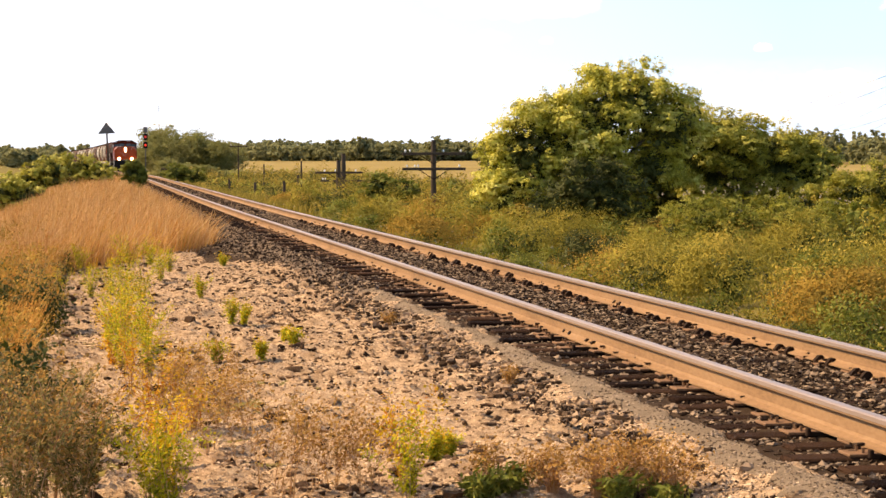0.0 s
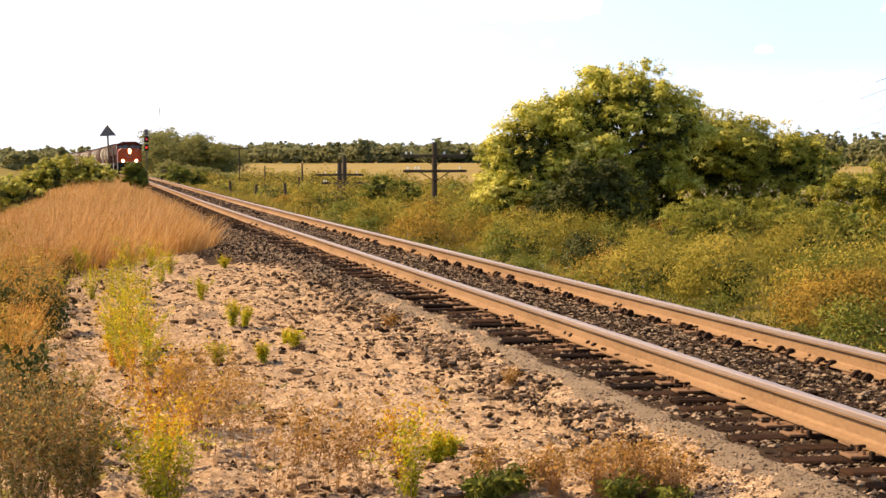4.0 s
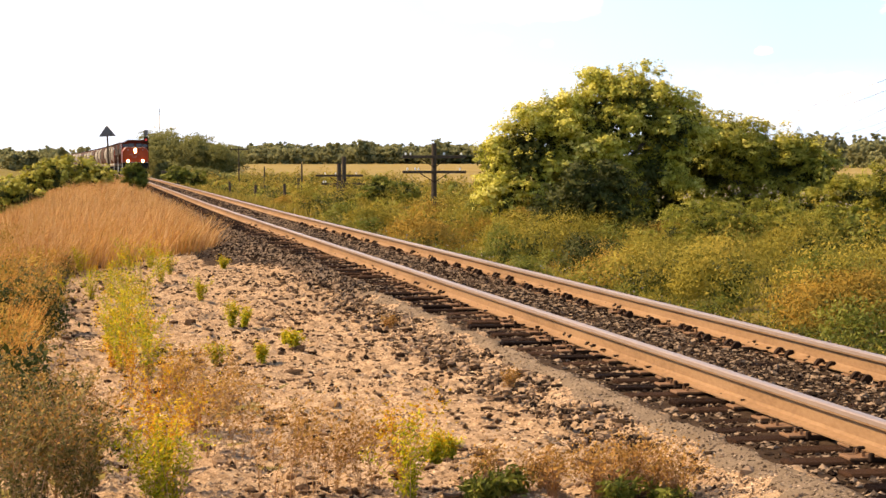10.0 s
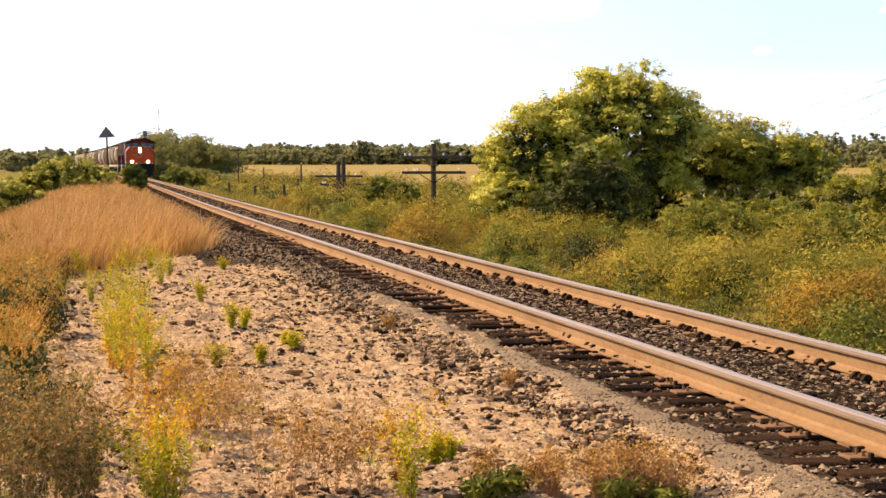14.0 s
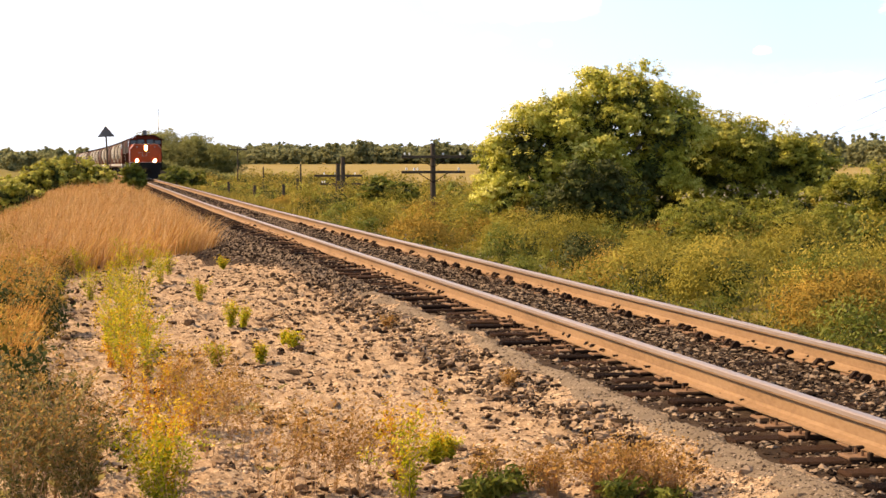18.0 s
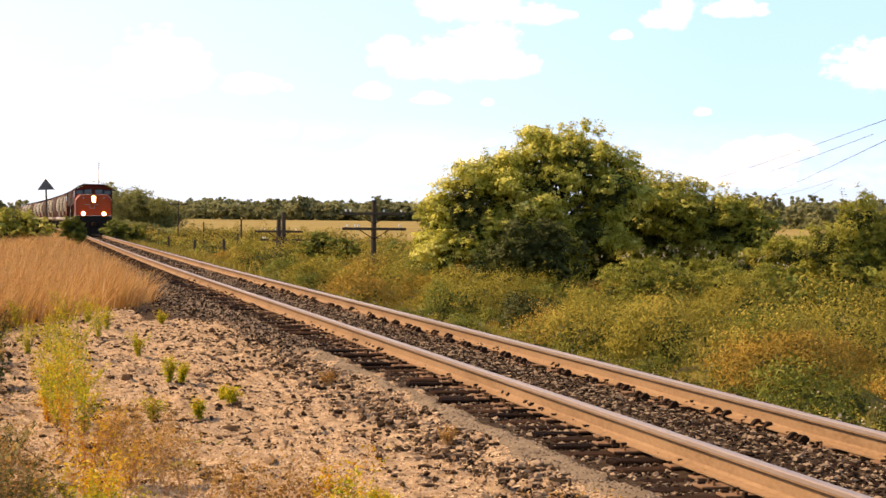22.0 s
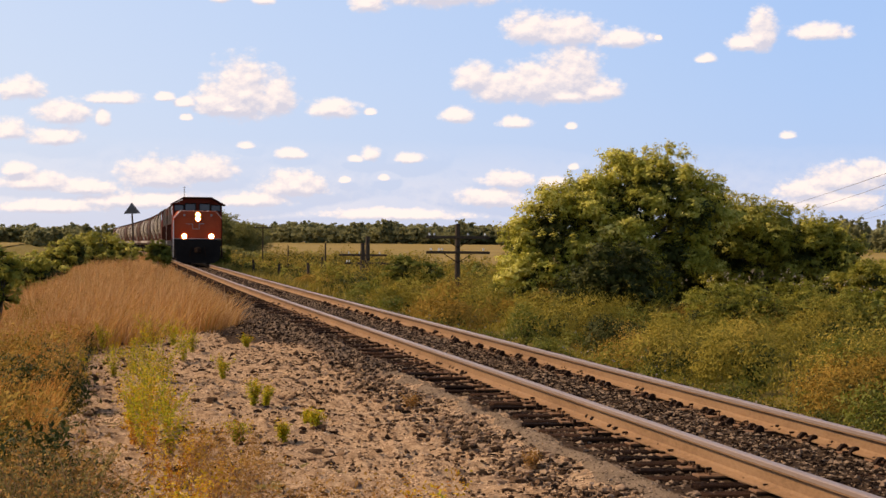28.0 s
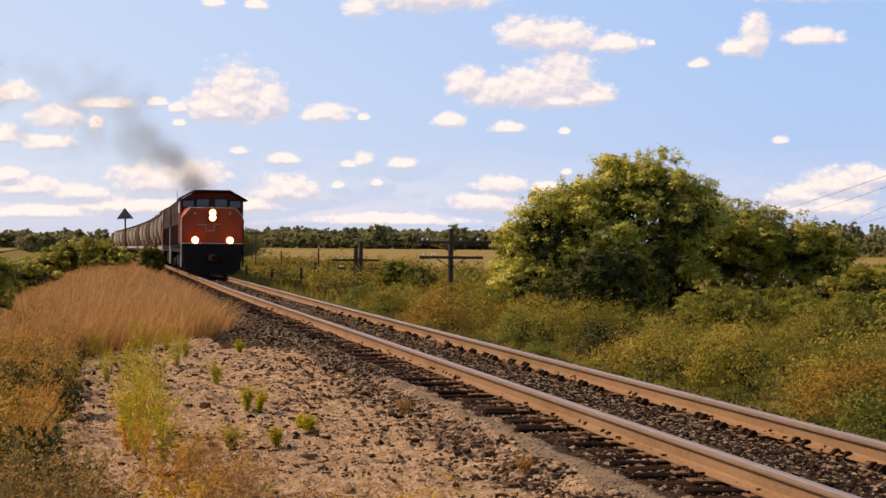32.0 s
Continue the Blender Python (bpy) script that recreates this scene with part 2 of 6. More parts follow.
GOLD_GRASS = material("golden dry grass", [(0.38, 0.18, 0.062), (0.54, 0.305, 0.125), (0.67, 0.44, 0.215)], 0.5, 12.0, 0.8, 0, island=0.4, through_light=0.35, spec=0.05)
RUST_GRASS = material("rust orange grass", [(0.38, 0.15, 0.035), (0.54, 0.27, 0.065), (0.64, 0.4, 0.12)], 0.6, 12.0, 0.8, 0, island=0.4, through_light=0.35, spec=0.05)
GREEN_GRASS = material("olive green grass", [(0.05, 0.062, 0.011), (0.125, 0.135, 0.024), (0.27, 0.235, 0.05)], 0.6, 3.0, 0.8, 0, island=0.15, through_light=0.25, spec=0.1, span=(0.36, 0.64))
MEADOW = material("yellow green meadow", [(0.12, 0.118, 0.018), (0.28, 0.235, 0.038), (0.5, 0.37, 0.075)], 0.35, 1.2, 0.8, 0, island=0.05, through_light=0.25, spec=0.1, span=(0.34, 0.66))
FIELD = material("ripe stubble field", [(0.19, 0.14, 0.045), (0.26, 0.195, 0.07), (0.34, 0.255, 0.095)], 0.02, 1.5, 0.95, 0.3, spec=0.05)
MAPLE = material("yellow green maple leaves", [(0.2, 0.215, 0.025), (0.55, 0.52, 0.09), (0.82, 0.75, 0.25)], 0.5, 2.0, 0.6, 0, island=0.22, through_light=0.32, spec=0.15)
# own colour of dark shrubs and weeds; inside crowns and mounds it paints shade
DARK_OR_SHADE_LEAF = material("dark green leaves, also for crown shade", [(0.025, 0.037, 0.008), (0.058, 0.07, 0.014), (0.12, 0.118, 0.027)], 0.6, 3.0, 0.65, 0, island=0.25, through_light=0.15, spec=0.15)
SHRUB_LEAF = material("mid green shrub leaves", [(0.075, 0.1, 0.016), (0.17, 0.19, 0.03), (0.32, 0.29, 0.055)], 0.5, 2.0, 0.65, 0, island=0.12, through_light=0.28, spec=0.15)
BUSH_LEAF = material("fresh green bush leaves", [(0.14, 0.165, 0.024), (0.31, 0.305, 0.05), (0.54, 0.475, 0.105)], 0.7, 2.0, 0.65, 0, island=0.2, through_light=0.35, spec=0.15)
# far foliage, paled and greyed in its colour to stand for haze
HAZE_WOODS = material("haze-paled green woods", [(0.185, 0.195, 0.1), (0.26, 0.265, 0.13), (0.35, 0.34, 0.17)], 0.03, 0.25, 0.8, 0, island=0.12, through_light=0.45, spec=0.1)
HAZE_COPSE = material("copse leaves greyed for haze", [(0.145, 0.158, 0.052), (0.235, 0.235, 0.085), (0.35, 0.325, 0.13)], 0.1, 1.0, 0.7, 0, island=0.15, through_light=0.4, spec=0.1)
# maple colour lowered for the second tree's shade; also plain leaves of some bushes
SHADE_MAPLE_BUSH = material("maple leaves darkened for shade, also bush leaves", [(0.16, 0.17, 0.024), (0.42, 0.4, 0.066), (0.7, 0.62, 0.17)], 0.5, 2.0, 0.6, 0, island=0.22, through_light=0.28, spec=0.15)
OLIVE_BROWN = material("olive brown turning weeds", [(0.16, 0.115, 0.022), (0.36, 0.225, 0.045), (0.52, 0.34, 0.085)], 0.4, 1.5, 0.8, 0, island=0.05, through_light=0.22, spec=0.05, span=(0.34, 0.66))
SEAM = material("dark grey-brown seam paint", [(0.06, 0.048, 0.04), (0.12, 0.098, 0.08)], 0.7, 15.0, 0.7, 0.06, spec=0.1)
BRUSH = material("straw green brush", [(0.12, 0.115, 0.02), (0.3, 0.235, 0.045), (0.5, 0.36, 0.09)], 0.25, 1.5, 0.8, 0, island=0.15, through_light=0.3, spec=0.1, span=(0.36, 0.64))
BARK = material("grey brown bark", [(0.06, 0.05, 0.04), (0.14, 0.12, 0.1)], 4.0, 30.0, 0.9, 0.8, stretch=(1, 1, 0.2))
POLE_WOOD = material("dark weathered pole timber", [(0.05, 0.038, 0.028), (0.11, 0.085, 0.062)], 3.0, 40.0, 0.9, 0.5, stretch=(1, 1, 0.1), spec=0.1)
GOLDENROD = material("yellow goldenrod flowers", [(0.46, 0.27, 0.015), (0.62, 0.4, 0.025), (0.7, 0.5, 0.06)], 5.0, 30.0, 0.8, 0, island=0.4, through_light=0.3, spec=0.05)
WEED_GREEN = material("light weed leaves", [(0.2, 0.235, 0.016), (0.42, 0.42, 0.03), (0.66, 0.56, 0.05)], 3.0, 20.0, 0.7, 0, island=0.5, through_light=0.4, spec=0.1)
WEED_ORANGE = material("orange turning leaves", [(0.45, 0.15, 0.015), (0.64, 0.3, 0.025), (0.74, 0.48, 0.05)], 3.0, 20.0, 0.7, 0, island=0.5, through_light=0.35, spec=0.1)
SAGE = material("olive green sage leaves", [(0.07, 0.072, 0.02), (0.185, 0.155, 0.042), (0.34, 0.25, 0.085)], 3.0, 20.0, 0.8, 0, island=0.5, through_light=0.3)
DRY_STEM = material("dry reddish stems", [(0.3, 0.15, 0.07), (0.45, 0.26, 0.12), (0.55, 0.36, 0.2)], 3.0, 20.0, 0.8, 0, island=0.5)
RED_PAINT = material("weathered orange red paint", [(0.28, 0.042, 0.012), (0.37, 0.058, 0.015), (0.43, 0.078, 0.021)], 1.2, 25.0, 0.55, 0.05, spec=0.2)
# the cab's red, darkened in colour for shade below the roof overhang
CAB_SHADE_RED = material("red paint darkened for overhang shade", [(0.11, 0.017, 0.008), (0.17, 0.025, 0.01)], 1.2, 25.0, 0.65, 0.05, spec=0.15)
COWL = material("sooty brown black paint", [(0.014, 0.01, 0.008), (0.04, 0.024, 0.018)], 1.2, 20.0, 0.75, 0.1, spec=0.15)
BLACK_PAINT = material("sooty black paint", [(0.01, 0.009, 0.008), (0.024, 0.021, 0.019)], 1.5, 25.0, 0.85, 0.1, spec=0.1)
WHITE_PAINT = material("dusty white paint", [(0.6, 0.57, 0.52), (0.78, 0.76, 0.72)], 2.0, 25.0, 0.6, 0.05)
ROOF_RED = material("soot stained dark red paint", [(0.035, 0.013, 0.009), (0.09, 0.025, 0.014)], 1.2, 20.0, 0.75, 0.1, spec=0.15)
GLASS = material("dark cab glass", [(0.02, 0.025, 0.03)], 2.0, 20.0, 0.06, 0, spec=0.6)
HOPPER_GREY = material("dusty beige grey hopper paint", [(0.19, 0.165, 0.138), (0.3, 0.265, 0.22), (0.39, 0.345, 0.29)], 0.7, 15.0, 0.65, 0.06, stretch=(1, 1, 0.3), spec=0.15)
HOPPER_LIGHT = material("chalky white hopper paint", [(0.28, 0.255, 0.225), (0.42, 0.385, 0.345)], 0.7, 15.0, 0.65, 0.06, stretch=(1, 1, 0.3), spec=0.15)
HOPPER_BROWN = material("rusty brown hopper paint", [(0.08, 0.045, 0.035), (0.15, 0.09, 0.068)], 0.7, 15.0, 0.7, 0.06, stretch=(1, 1, 0.3), spec=0.15)
OXIDE = material("oxide brown end paint", [(0.14, 0.055, 0.037), (0.22, 0.095, 0.065)], 1.0, 20.0, 0.65, 0.06)
STEEL = material("dull grey steel", [(0.22, 0.21, 0.2), (0.36, 0.34, 0.32)], 3.0, 30.0, 0.5, 0.05, metal=0.5)
SIGN_GREY = material("dull grey sign board", [(0.1, 0.1, 0.1), (0.17, 0.165, 0.16)], 4.0, 30.0, 0.6, 0.1)
INSULATOR = material("white glass insulator", [(0.75, 0.78, 0.76)], 4.0, 30.0, 0.15, 0)
WIRE = material("dark wire", [(0.05, 0.05, 0.055), (0.09, 0.09, 0.095)], 4.0, 30.0, 0.6, 0)
BROWN_WEED = material("brown turning weeds", [(0.2, 0.1, 0.028), (0.38, 0.21, 0.06), (0.52, 0.33, 0.11)], 0.9, 6.0, 0.8, 0, island=0.25, through_light=0.25, spec=0.05)
FLOWER = material("dusty white flower heads", [(0.24, 0.2, 0.15), (0.42, 0.37, 0.3)], 3.0, 20.0, 0.8, 0, island=0.4)
HEADLIGHT = glow("lit headlight", (1.0, 0.74, 0.4), 30.0)
# orange glow added round the lenses to stand for their halo
HALO_GLOW = glow("orange headlight halo glow", (1.0, 0.3, 0.07), 2.2)
SIGNAL_RED = glow("lit red signal", (0.7, 0.04, 0.02), 0.7)
SIGNAL_DIM = glow("dim red signal", (0.5, 0.03, 0.02), 0.35)


# ---- mesh helpers ----
def mesh_of(name, verts, faces, mat, smooth=False):
    """A mesh from an array of points and an array of faces that all have the same number of corners."""
    verts, faces = np.asarray(verts, dtype=np.float32), np.asarray(faces, dtype=np.int32)
    me = bpy.data.meshes.new(name)
    k = faces.shape[1]
    me.vertices.add(len(verts))
    me.vertices.foreach_set("co", verts.ravel())
    me.loops.add(faces.size)
    me.loops.foreach_set("vertex_index", faces.ravel())
    me.polygons.add(len(faces))
    me.polygons.foreach_set("loop_start", np.arange(0, faces.size, k, dtype=np.int32))
    me.update(calc_edges=True)
    me.validate()
    me.polygons.foreach_set("use_smooth", np.full(len(faces), bool(smooth)))
    me.materials.append(mat)
    return me


def part(name, bm, mat, parent, label=""):
    """Links a bmesh as one mesh object under a thing or a part."""
    me = bpy.data.meshes.new(name)
    bm.to_mesh(me)
    bm.free()
    me.materials.append(mat)
    ob = new(name, me)
    ob.parent = parent
    if label:
        ob["label"] = label
    return ob


def thing(name, label, category, group="", kind=""):
    return tagged(new(name), label, category, group, kind)


def box(bm, x0, x1, y0, y1, z0, z1, bevel=0.0):
    made = bmesh.ops.create_cube(bm, size=1.0)["verts"]
    for v in made:
        v.co = Vector((x0 + (v.co.x + 0.5) * (x1 - x0), y0 + (v.co.y + 0.5) * (y1 - y0), z0 + (v.co.z + 0.5) * (z1 - z0)))
    if bevel:
        edges = {e for v in made for e in v.link_edges}
        bmesh.ops.bevel(bm, geom=list(edges), offset=bevel, segments=1, affect="EDGES")
    return bm


def tube(bm, a, b, r0, r1=None, sides=8):
    """A tapered rod from a to b."""
    a, b = Vector(a), Vector(b)
    r1 = r0 if r1 is None else r1
    m = Matrix.Translation((a + b) / 2) @ (b - a).to_track_quat("Z", "Y").to_matrix().to_4x4()
    bmesh.ops.create_cone(bm, cap_ends=True, segments=sides, radius1=r0, radius2=r1, depth=(b - a).length, matrix=m)
    return bm


def prism(bm, outline, y0, y1):
    """Extrudes an outline of (x, z) from y0 to y1."""
    a = [bm.verts.new((x, y0, z)) for x, z in outline]
    b = [bm.verts.new((x, y1, z)) for x, z in outline]
    n = len(outline)
    bm.faces.new(a)
    bm.faces.new(b[::-1])
    for i in range(n):
        bm.faces.new((a[(i + 1) % n], a[i], b[i], b[(i + 1) % n]))
    bmesh.ops.recalc_face_normals(bm, faces=bm.faces)
    return bm


rng = np.random.default_rng(7)


def lattice(x, y, seed):
    """Smooth noise in -1..1 over a unit grid."""
    xi, yi = np.floor(x).astype(np.int64), np.floor(y).astype(np.int64)
    fx, fy = x - xi, y - yi
    fx, fy = fx * fx * (3 - 2 * fx), fy * fy * (3 - 2 * fy)

    def h(i, j):
        k = (i * 374761393 + j * 668265263 + seed * 2147483) & 0x7FFFFFFF
        k = ((k ^ (k >> 13)) * 1274126177) & 0x7FFFFFFF
        return ((k ^ (k >> 16)) & 0xFFFF) / 32767.5 - 1

    return (h(xi, yi) * (1 - fx) + h(xi + 1, yi) * fx) * (1 - fy) + (h(xi, yi + 1) * (1 - fx) + h(xi + 1, yi + 1) * fx) * fy


# ---- the plan: track line and ground ----
LINE_Y = np.array([-138.5, 2.1, 75.9, 100.6, 118.2, 139.4, 160.6, 180.0, 213.4, 252.1, 290.6, 353.5, 423.2, 492.7, 596.3, 802.2, 1040.7])
LINE_X = np.array([5.27, 5.27, 5.34, 5.62, 5.78, 5.92, 6.12, 6.34, 6.55, 6.58, 6.35, 5.5, 4.0, 2.0, -2.5, -15.0, -34.0])


def rail_x(y):
    """The track's centre line."""
    y = np.asarray(y, dtype=float)
    return sum(w * np.interp(y + d, LINE_Y, LINE_X) for d, w in ((-24, 0.15), (-12, 0.2), (0, 0.3), (12, 0.2), (24, 0.15)))


def rail_z(y):
    """The height of the rail heads: the line falls away from the eye."""
    y = np.asarray(y, dtype=float)
    yy = np.clip(y, -140, 1200) - 2.1
    return -0.00308 * yy - 1.56e-6 * yy * np.abs(yy)


SECTION_X = np.array([-60, -14, -10.5, -6.6, -5.6, -3.2, -2.7, 2.0, 2.6, 3.6, 6.5, 9.0, 14.0, 60.0])
SECTION_Z = np.array([-2.51, -2.32, -2.12, -0.6, -0.46, -0.41, -0.64, -0.64, -0.72, -1.04, -1.45, -1.69, -1.64, -1.69])


def ground_z(x, y, rough=True):
    x, y = np.asarray(x, dtype=float), np.asarray(y, dtype=float)
    s = x - rail_x(y)
    z = np.interp(s, SECTION_X, SECTION_Z)
    near = np.clip(1 - np.abs(s) / 60, 0, 1)
    fall = rail_z(np.clip(y, -140, 740))
    z = z + fall * np.where(s > 0, np.clip(1 - (s - 3) / 12, 0, 1), np.clip(1 - (-s - 6) / 10, 0, 1))
    if rough:
        wild = np.clip((np.abs(s + 1.3) - 4.6) / 2, 0, 1)
        z = z + wild * (0.12 * lattice(x / 3, y / 3, 3) + 0.05 * lattice(x / 0.9, y / 0.9, 4))
        z = z + np.clip((s - 3.6) / 2, 0, 1) * np.clip((125 - y) / 35, 0, 1) * (0.5 * np.abs(lattice(x / 1.5, y / 3.2, 6)) + 0.14 * lattice(x / 0.7, y / 0.9, 9) - 0.1)
    return z


def sheet(name, xs, ys, z, mat, label, category, kind="structure", smooth=True):
    gx, gy = np.meshgrid(xs, ys)
    gz = z(gx, gy)
    nx, ny = len(xs), len(ys)
    i = np.arange(nx * ny).reshape(ny, nx)
    faces = np.stack([i[:-1, :-1], i[:-1, 1:], i[1:, 1:], i[1:, :-1]], -1).reshape(-1, 4)
    ob = new(name, mesh_of(name, np.stack([gx, gy, gz], -1).reshape(-1, 3), faces, mat, smooth))
    return tagged(ob, label, category, "", kind)


# ---- ground ----
def spread(a, b, first, grow):
    out, step = [a], first
    while out[-1] < b:
        out.append(out[-1] + step)
        step *= grow
    return out


right = spread(12, 4200, 0.6, 1.09)
left = [-v for v in spread(2, 4200, 0.4, 1.09)][::-1]
ground_xs = np.array(left + list(np.arange(-1.6, 11.9, 0.4)) + right)
ground_ys = np.array([-v for v in spread(4, 600, 1.0, 1.2)][::-1] + list(np.arange(-3.5, 106, 0.6)) + spread(106, 4600, 0.8, 1.04))
sheet("ground", ground_xs, ground_ys, ground_z, SOIL, "rolling dry meadow soil under grass beside the railway", "ground")

# ripe field beyond the pole line
def field_z(x, y):
    return ground_z(x, y, False) + 0.25

sheet("stubble_field", np.array(spread(22, 420, 4, 1.15)), np.array(spread(110, 920, 5, 1.08)), field_z, FIELD,
      "ripe golden stubble field beyond the pole line", "field")
sheet("stubble_field", np.array([-v for v in spread(24, 420, 4, 1.15)][::-1]), np.array(spread(131, 920, 5, 1.08)), field_z, FIELD,
      "pale golden field beyond the embankment bushes", "field")


# gravel shoulder beside the track
def gravel_z(x, y):
    z = rail_z(y) + np.interp(x - rail_x(y), [-7.5, -6.6, -5.6, -2.6, -1.3], [-1.0, -0.6, -0.45, -0.38, -0.34])
    lumps = np.maximum(0, lattice(x / 0.2, y / 0.2, 11) - 0.1) * 0.055 + lattice(x / 0.55, y / 0.55, 12) * 0.03 + np.maximum(0, lattice(x / 0.09, y / 0.09, 13) - 0.1) * 0.06
    edge = np.clip((x + 0.9 + 0.4 * lattice(x, y / 1.7, 5)) / 0.5, 0, 1)
    z = z + lumps - 0.1 * (1 - edge)
    # near the eye silt and gravel cover the ballast as far as the tie ends; further on the ballast lies bare
    s = x - rail_x(y)
    over = rail_z(y) + bed_z(s) + 0.012 + 0.35 * lumps
    near = (y < 37 + 3.5 * lattice(x / 0.6, y / 2.6, 6)) & (s < -1.36 + 0.08 * lattice(x, y / 0.4, 8))
    return np.where(s > -3.0, np.where(near, np.maximum(z, over), np.minimum(z, over - 0.06)), z)


def bed_z(s):
    return np.interp(s, [-3.0, -2.2, -1.75, -1.35, -0.9, -0.6, 0.6, 0.9, 1.35, 1.9, 2.9, 3.4], [-0.5, -0.4, -0.31, -0.235, -0.225, -0.195, -0.195, -0.225, -0.235, -0.28, -0.72, -1.1])


sheet("gravel_shoulder", np.arange(-1.2, 4.05, 0.055), np.concatenate([np.arange(-14.0, 8.0, 0.3), np.arange(8.0, 58.0, 0.085)]), gravel_z, GRAVEL, "sandy gravel shoulder strewn with dark stones", "gravel")


# ---- track ----
def along(y0, y1, step):
    ys = np.arange(y0, y1, step)
    return ys, rail_x(ys), rail_z(ys)


track = thing("railway_track", "single railway track on dark ballast with timber ties", "railway", kind="structure")


def swept(name, profile, y0, y1, step, dx, mat, closed=True):
    """Sweeps an outline of (x, z) along the line."""
    ys, xs, zs = along(y0, y1, step)
    p = np.array(profile)
    n, k = len(ys), len(p)
    v = np.zeros((n, k, 3))
    v[:, :, 0] = xs[:, None] + dx + p[None, :, 0]
    v[:, :, 1] = ys[:, None]
    v[:, :, 2] = zs[:, None] + p[None, :, 1]
    i = np.arange(n * k).reshape(n, k)
    j = np.roll(i, -1, axis=1) if closed else i[:, 1:]
    i0 = i if closed else i[:, :-1]
    f = np.stack([i0[:-1], j[:-1], j[1:], i0[1:]], -1).reshape(-1, 4)
    ob = new(name, mesh_of(name, v.reshape(-1, 3), f, mat))
    ob.parent = track
    return ob


WEB = [(-0.076, -0.186), (0.076, -0.186), (0.076, -0.174), (0.024, -0.158), (0.0095, -0.14), (0.0075, -0.064), (0.012, -0.054), (0.036, -0.046),
       (0.037, -0.012), (-0.037, -0.012), (-0.036, -0.046), (-0.012, -0.054), (-0.0075, -0.064), (-0.0095, -0.14), (-0.024, -0.158), (-0.076, -0.174)]
HEAD = [(-0.0385, -0.034), (0.0385, -0.034), (0.038, -0.009), (0.027, -0.001), (0.0, 0.0), (-0.027, -0.001), (-0.038, -0.009)]
for dx in (-0.7525, 0.7525):
    rail = swept("rail", WEB, -60, 740, 2.0, dx, RAIL_RUST)
    rail["label"] = "tan rusted steel rail with a polished head"
    head = swept("running_surface", HEAD, -60, 740, 2.0, dx, RAIL_TOP)
    head.parent = rail

bed = swept("ballast_bed", [(-3.0, -0.5), (-2.2, -0.4), (-1.75, -0.31), (-1.35, -0.24), (-0.9, -0.23), (-0.6, -0.208), (0.6, -0.208), (0.9, -0.225), (1.35, -0.235), (1.9, -0.28), (2.9, -0.72), (3.4, -1.1)], -60, 740, 0.8, 0, BALLAST, closed=False)
bed["label"] = "dark crushed stone ballast bed"

# ties, each with its plates and anchors
TIE_STEP = 0.5
tie_bm = box(bmesh.new(), -1.3, 1.3, -0.108, 0.108, -0.17, 0.0, 0.014)
tie_me = bpy.data.meshes.new("tie")
tie_bm.to_mesh(tie_me), tie_bm.free(), tie_me.materials.append(TIE_WOOD)
plate_bm = box(bmesh.new(), -0.2, 0.2, -0.098, 0.098, 0.0, 0.018, 0.004)
for sx in (-0.105, 0.105):
    for sy in (-0.05, 0.055):
        tube(plate_bm, (sx, sy, 0.01), (sx, sy, 0.05), 0.01, 0.01, 6)
plate_me = bpy.data.meshes.new("tie_plate")
plate_bm.to_mesh(plate_me), plate_bm.free(), plate_me.materials.append(PLATE)
spike_bm = bmesh.new()
for sx in (-0.1, 0.1):
    box(spike_bm, sx - 0.022, sx + 0.022, -0.015, 0.015, 0.04, 0.058, 0.005)
    box(spike_bm, sx * 1.55 - 0.024, sx * 1.55 + 0.024, 0.04, 0.07, 0.016, 0.036, 0.006)
spike_me = bpy.data.meshes.new("spike_heads")
spike_bm.to_mesh(spike_me), spike_bm.free(), spike_me.materials.append(IRON)
# clip round the rail foot: a heavy jaw on the gauge side, a short lip outside
anchor_bm = box(bmesh.new(), -0.09, 0.09, -0.016, 0.016, -0.03, 0.0, 0.005)
prism(anchor_bm, [(-0.15, -0.035), (-0.07, -0.035), (-0.066, 0.03), (-0.085, 0.052), (-0.115, 0.05), (-0.15, 0.012)], -0.028, 0.028)
box(anchor_bm, 0.07, 0.098, -0.02, 0.02, -0.03, 0.024, 0.006)
anchor_me = bpy.data.meshes.new("rail_anchor")
anchor_bm.to_mesh(anchor_me), anchor_bm.free(), anchor_me.materials.append(IRON)
tie_rng = random.Random(5)
for i in range(-30, 420):
    y = 4.0 + i * TIE_STEP + tie_rng.uniform(-0.03, 0.03)
    x, z = float(rail_x(y)), float(rail_z(y))
    t_ob = new("tie", tie_me)
    t_ob.parent = track
    t_ob.matrix_basis = pose(x + tie_rng.uniform(-0.13, 0.13), y, z - 0.204 - 0.01 * tie_rng.random(), 0, tie_rng.uniform(-0.8, 0.8), tie_rng.uniform(-2.4, 2.4))
    if 0 <= i < 110:
        for dx in (-0.7525, 0.7525):
            p = new("tie_plate", plate_me)
            p.parent = t_ob
            p.matrix_basis = pose(dx, 0, 0.002)
            sp = new("spike_heads", spike_me)
            sp.parent = t_ob
            sp.matrix_basis = pose(dx, 0, 0.002 + tie_rng.choice((0.0, 0.0, 0.012)), 0, 0, 0 if dx < 0 else 180)
            for sy in (-0.125, 0.125) if i % 2 else ():
                an = new("rail_anchor", anchor_me)
                an.parent = t_ob
                an.matrix_basis = pose(dx, sy, 0.026, 0, 0, 0 if dx > 0 else 180)


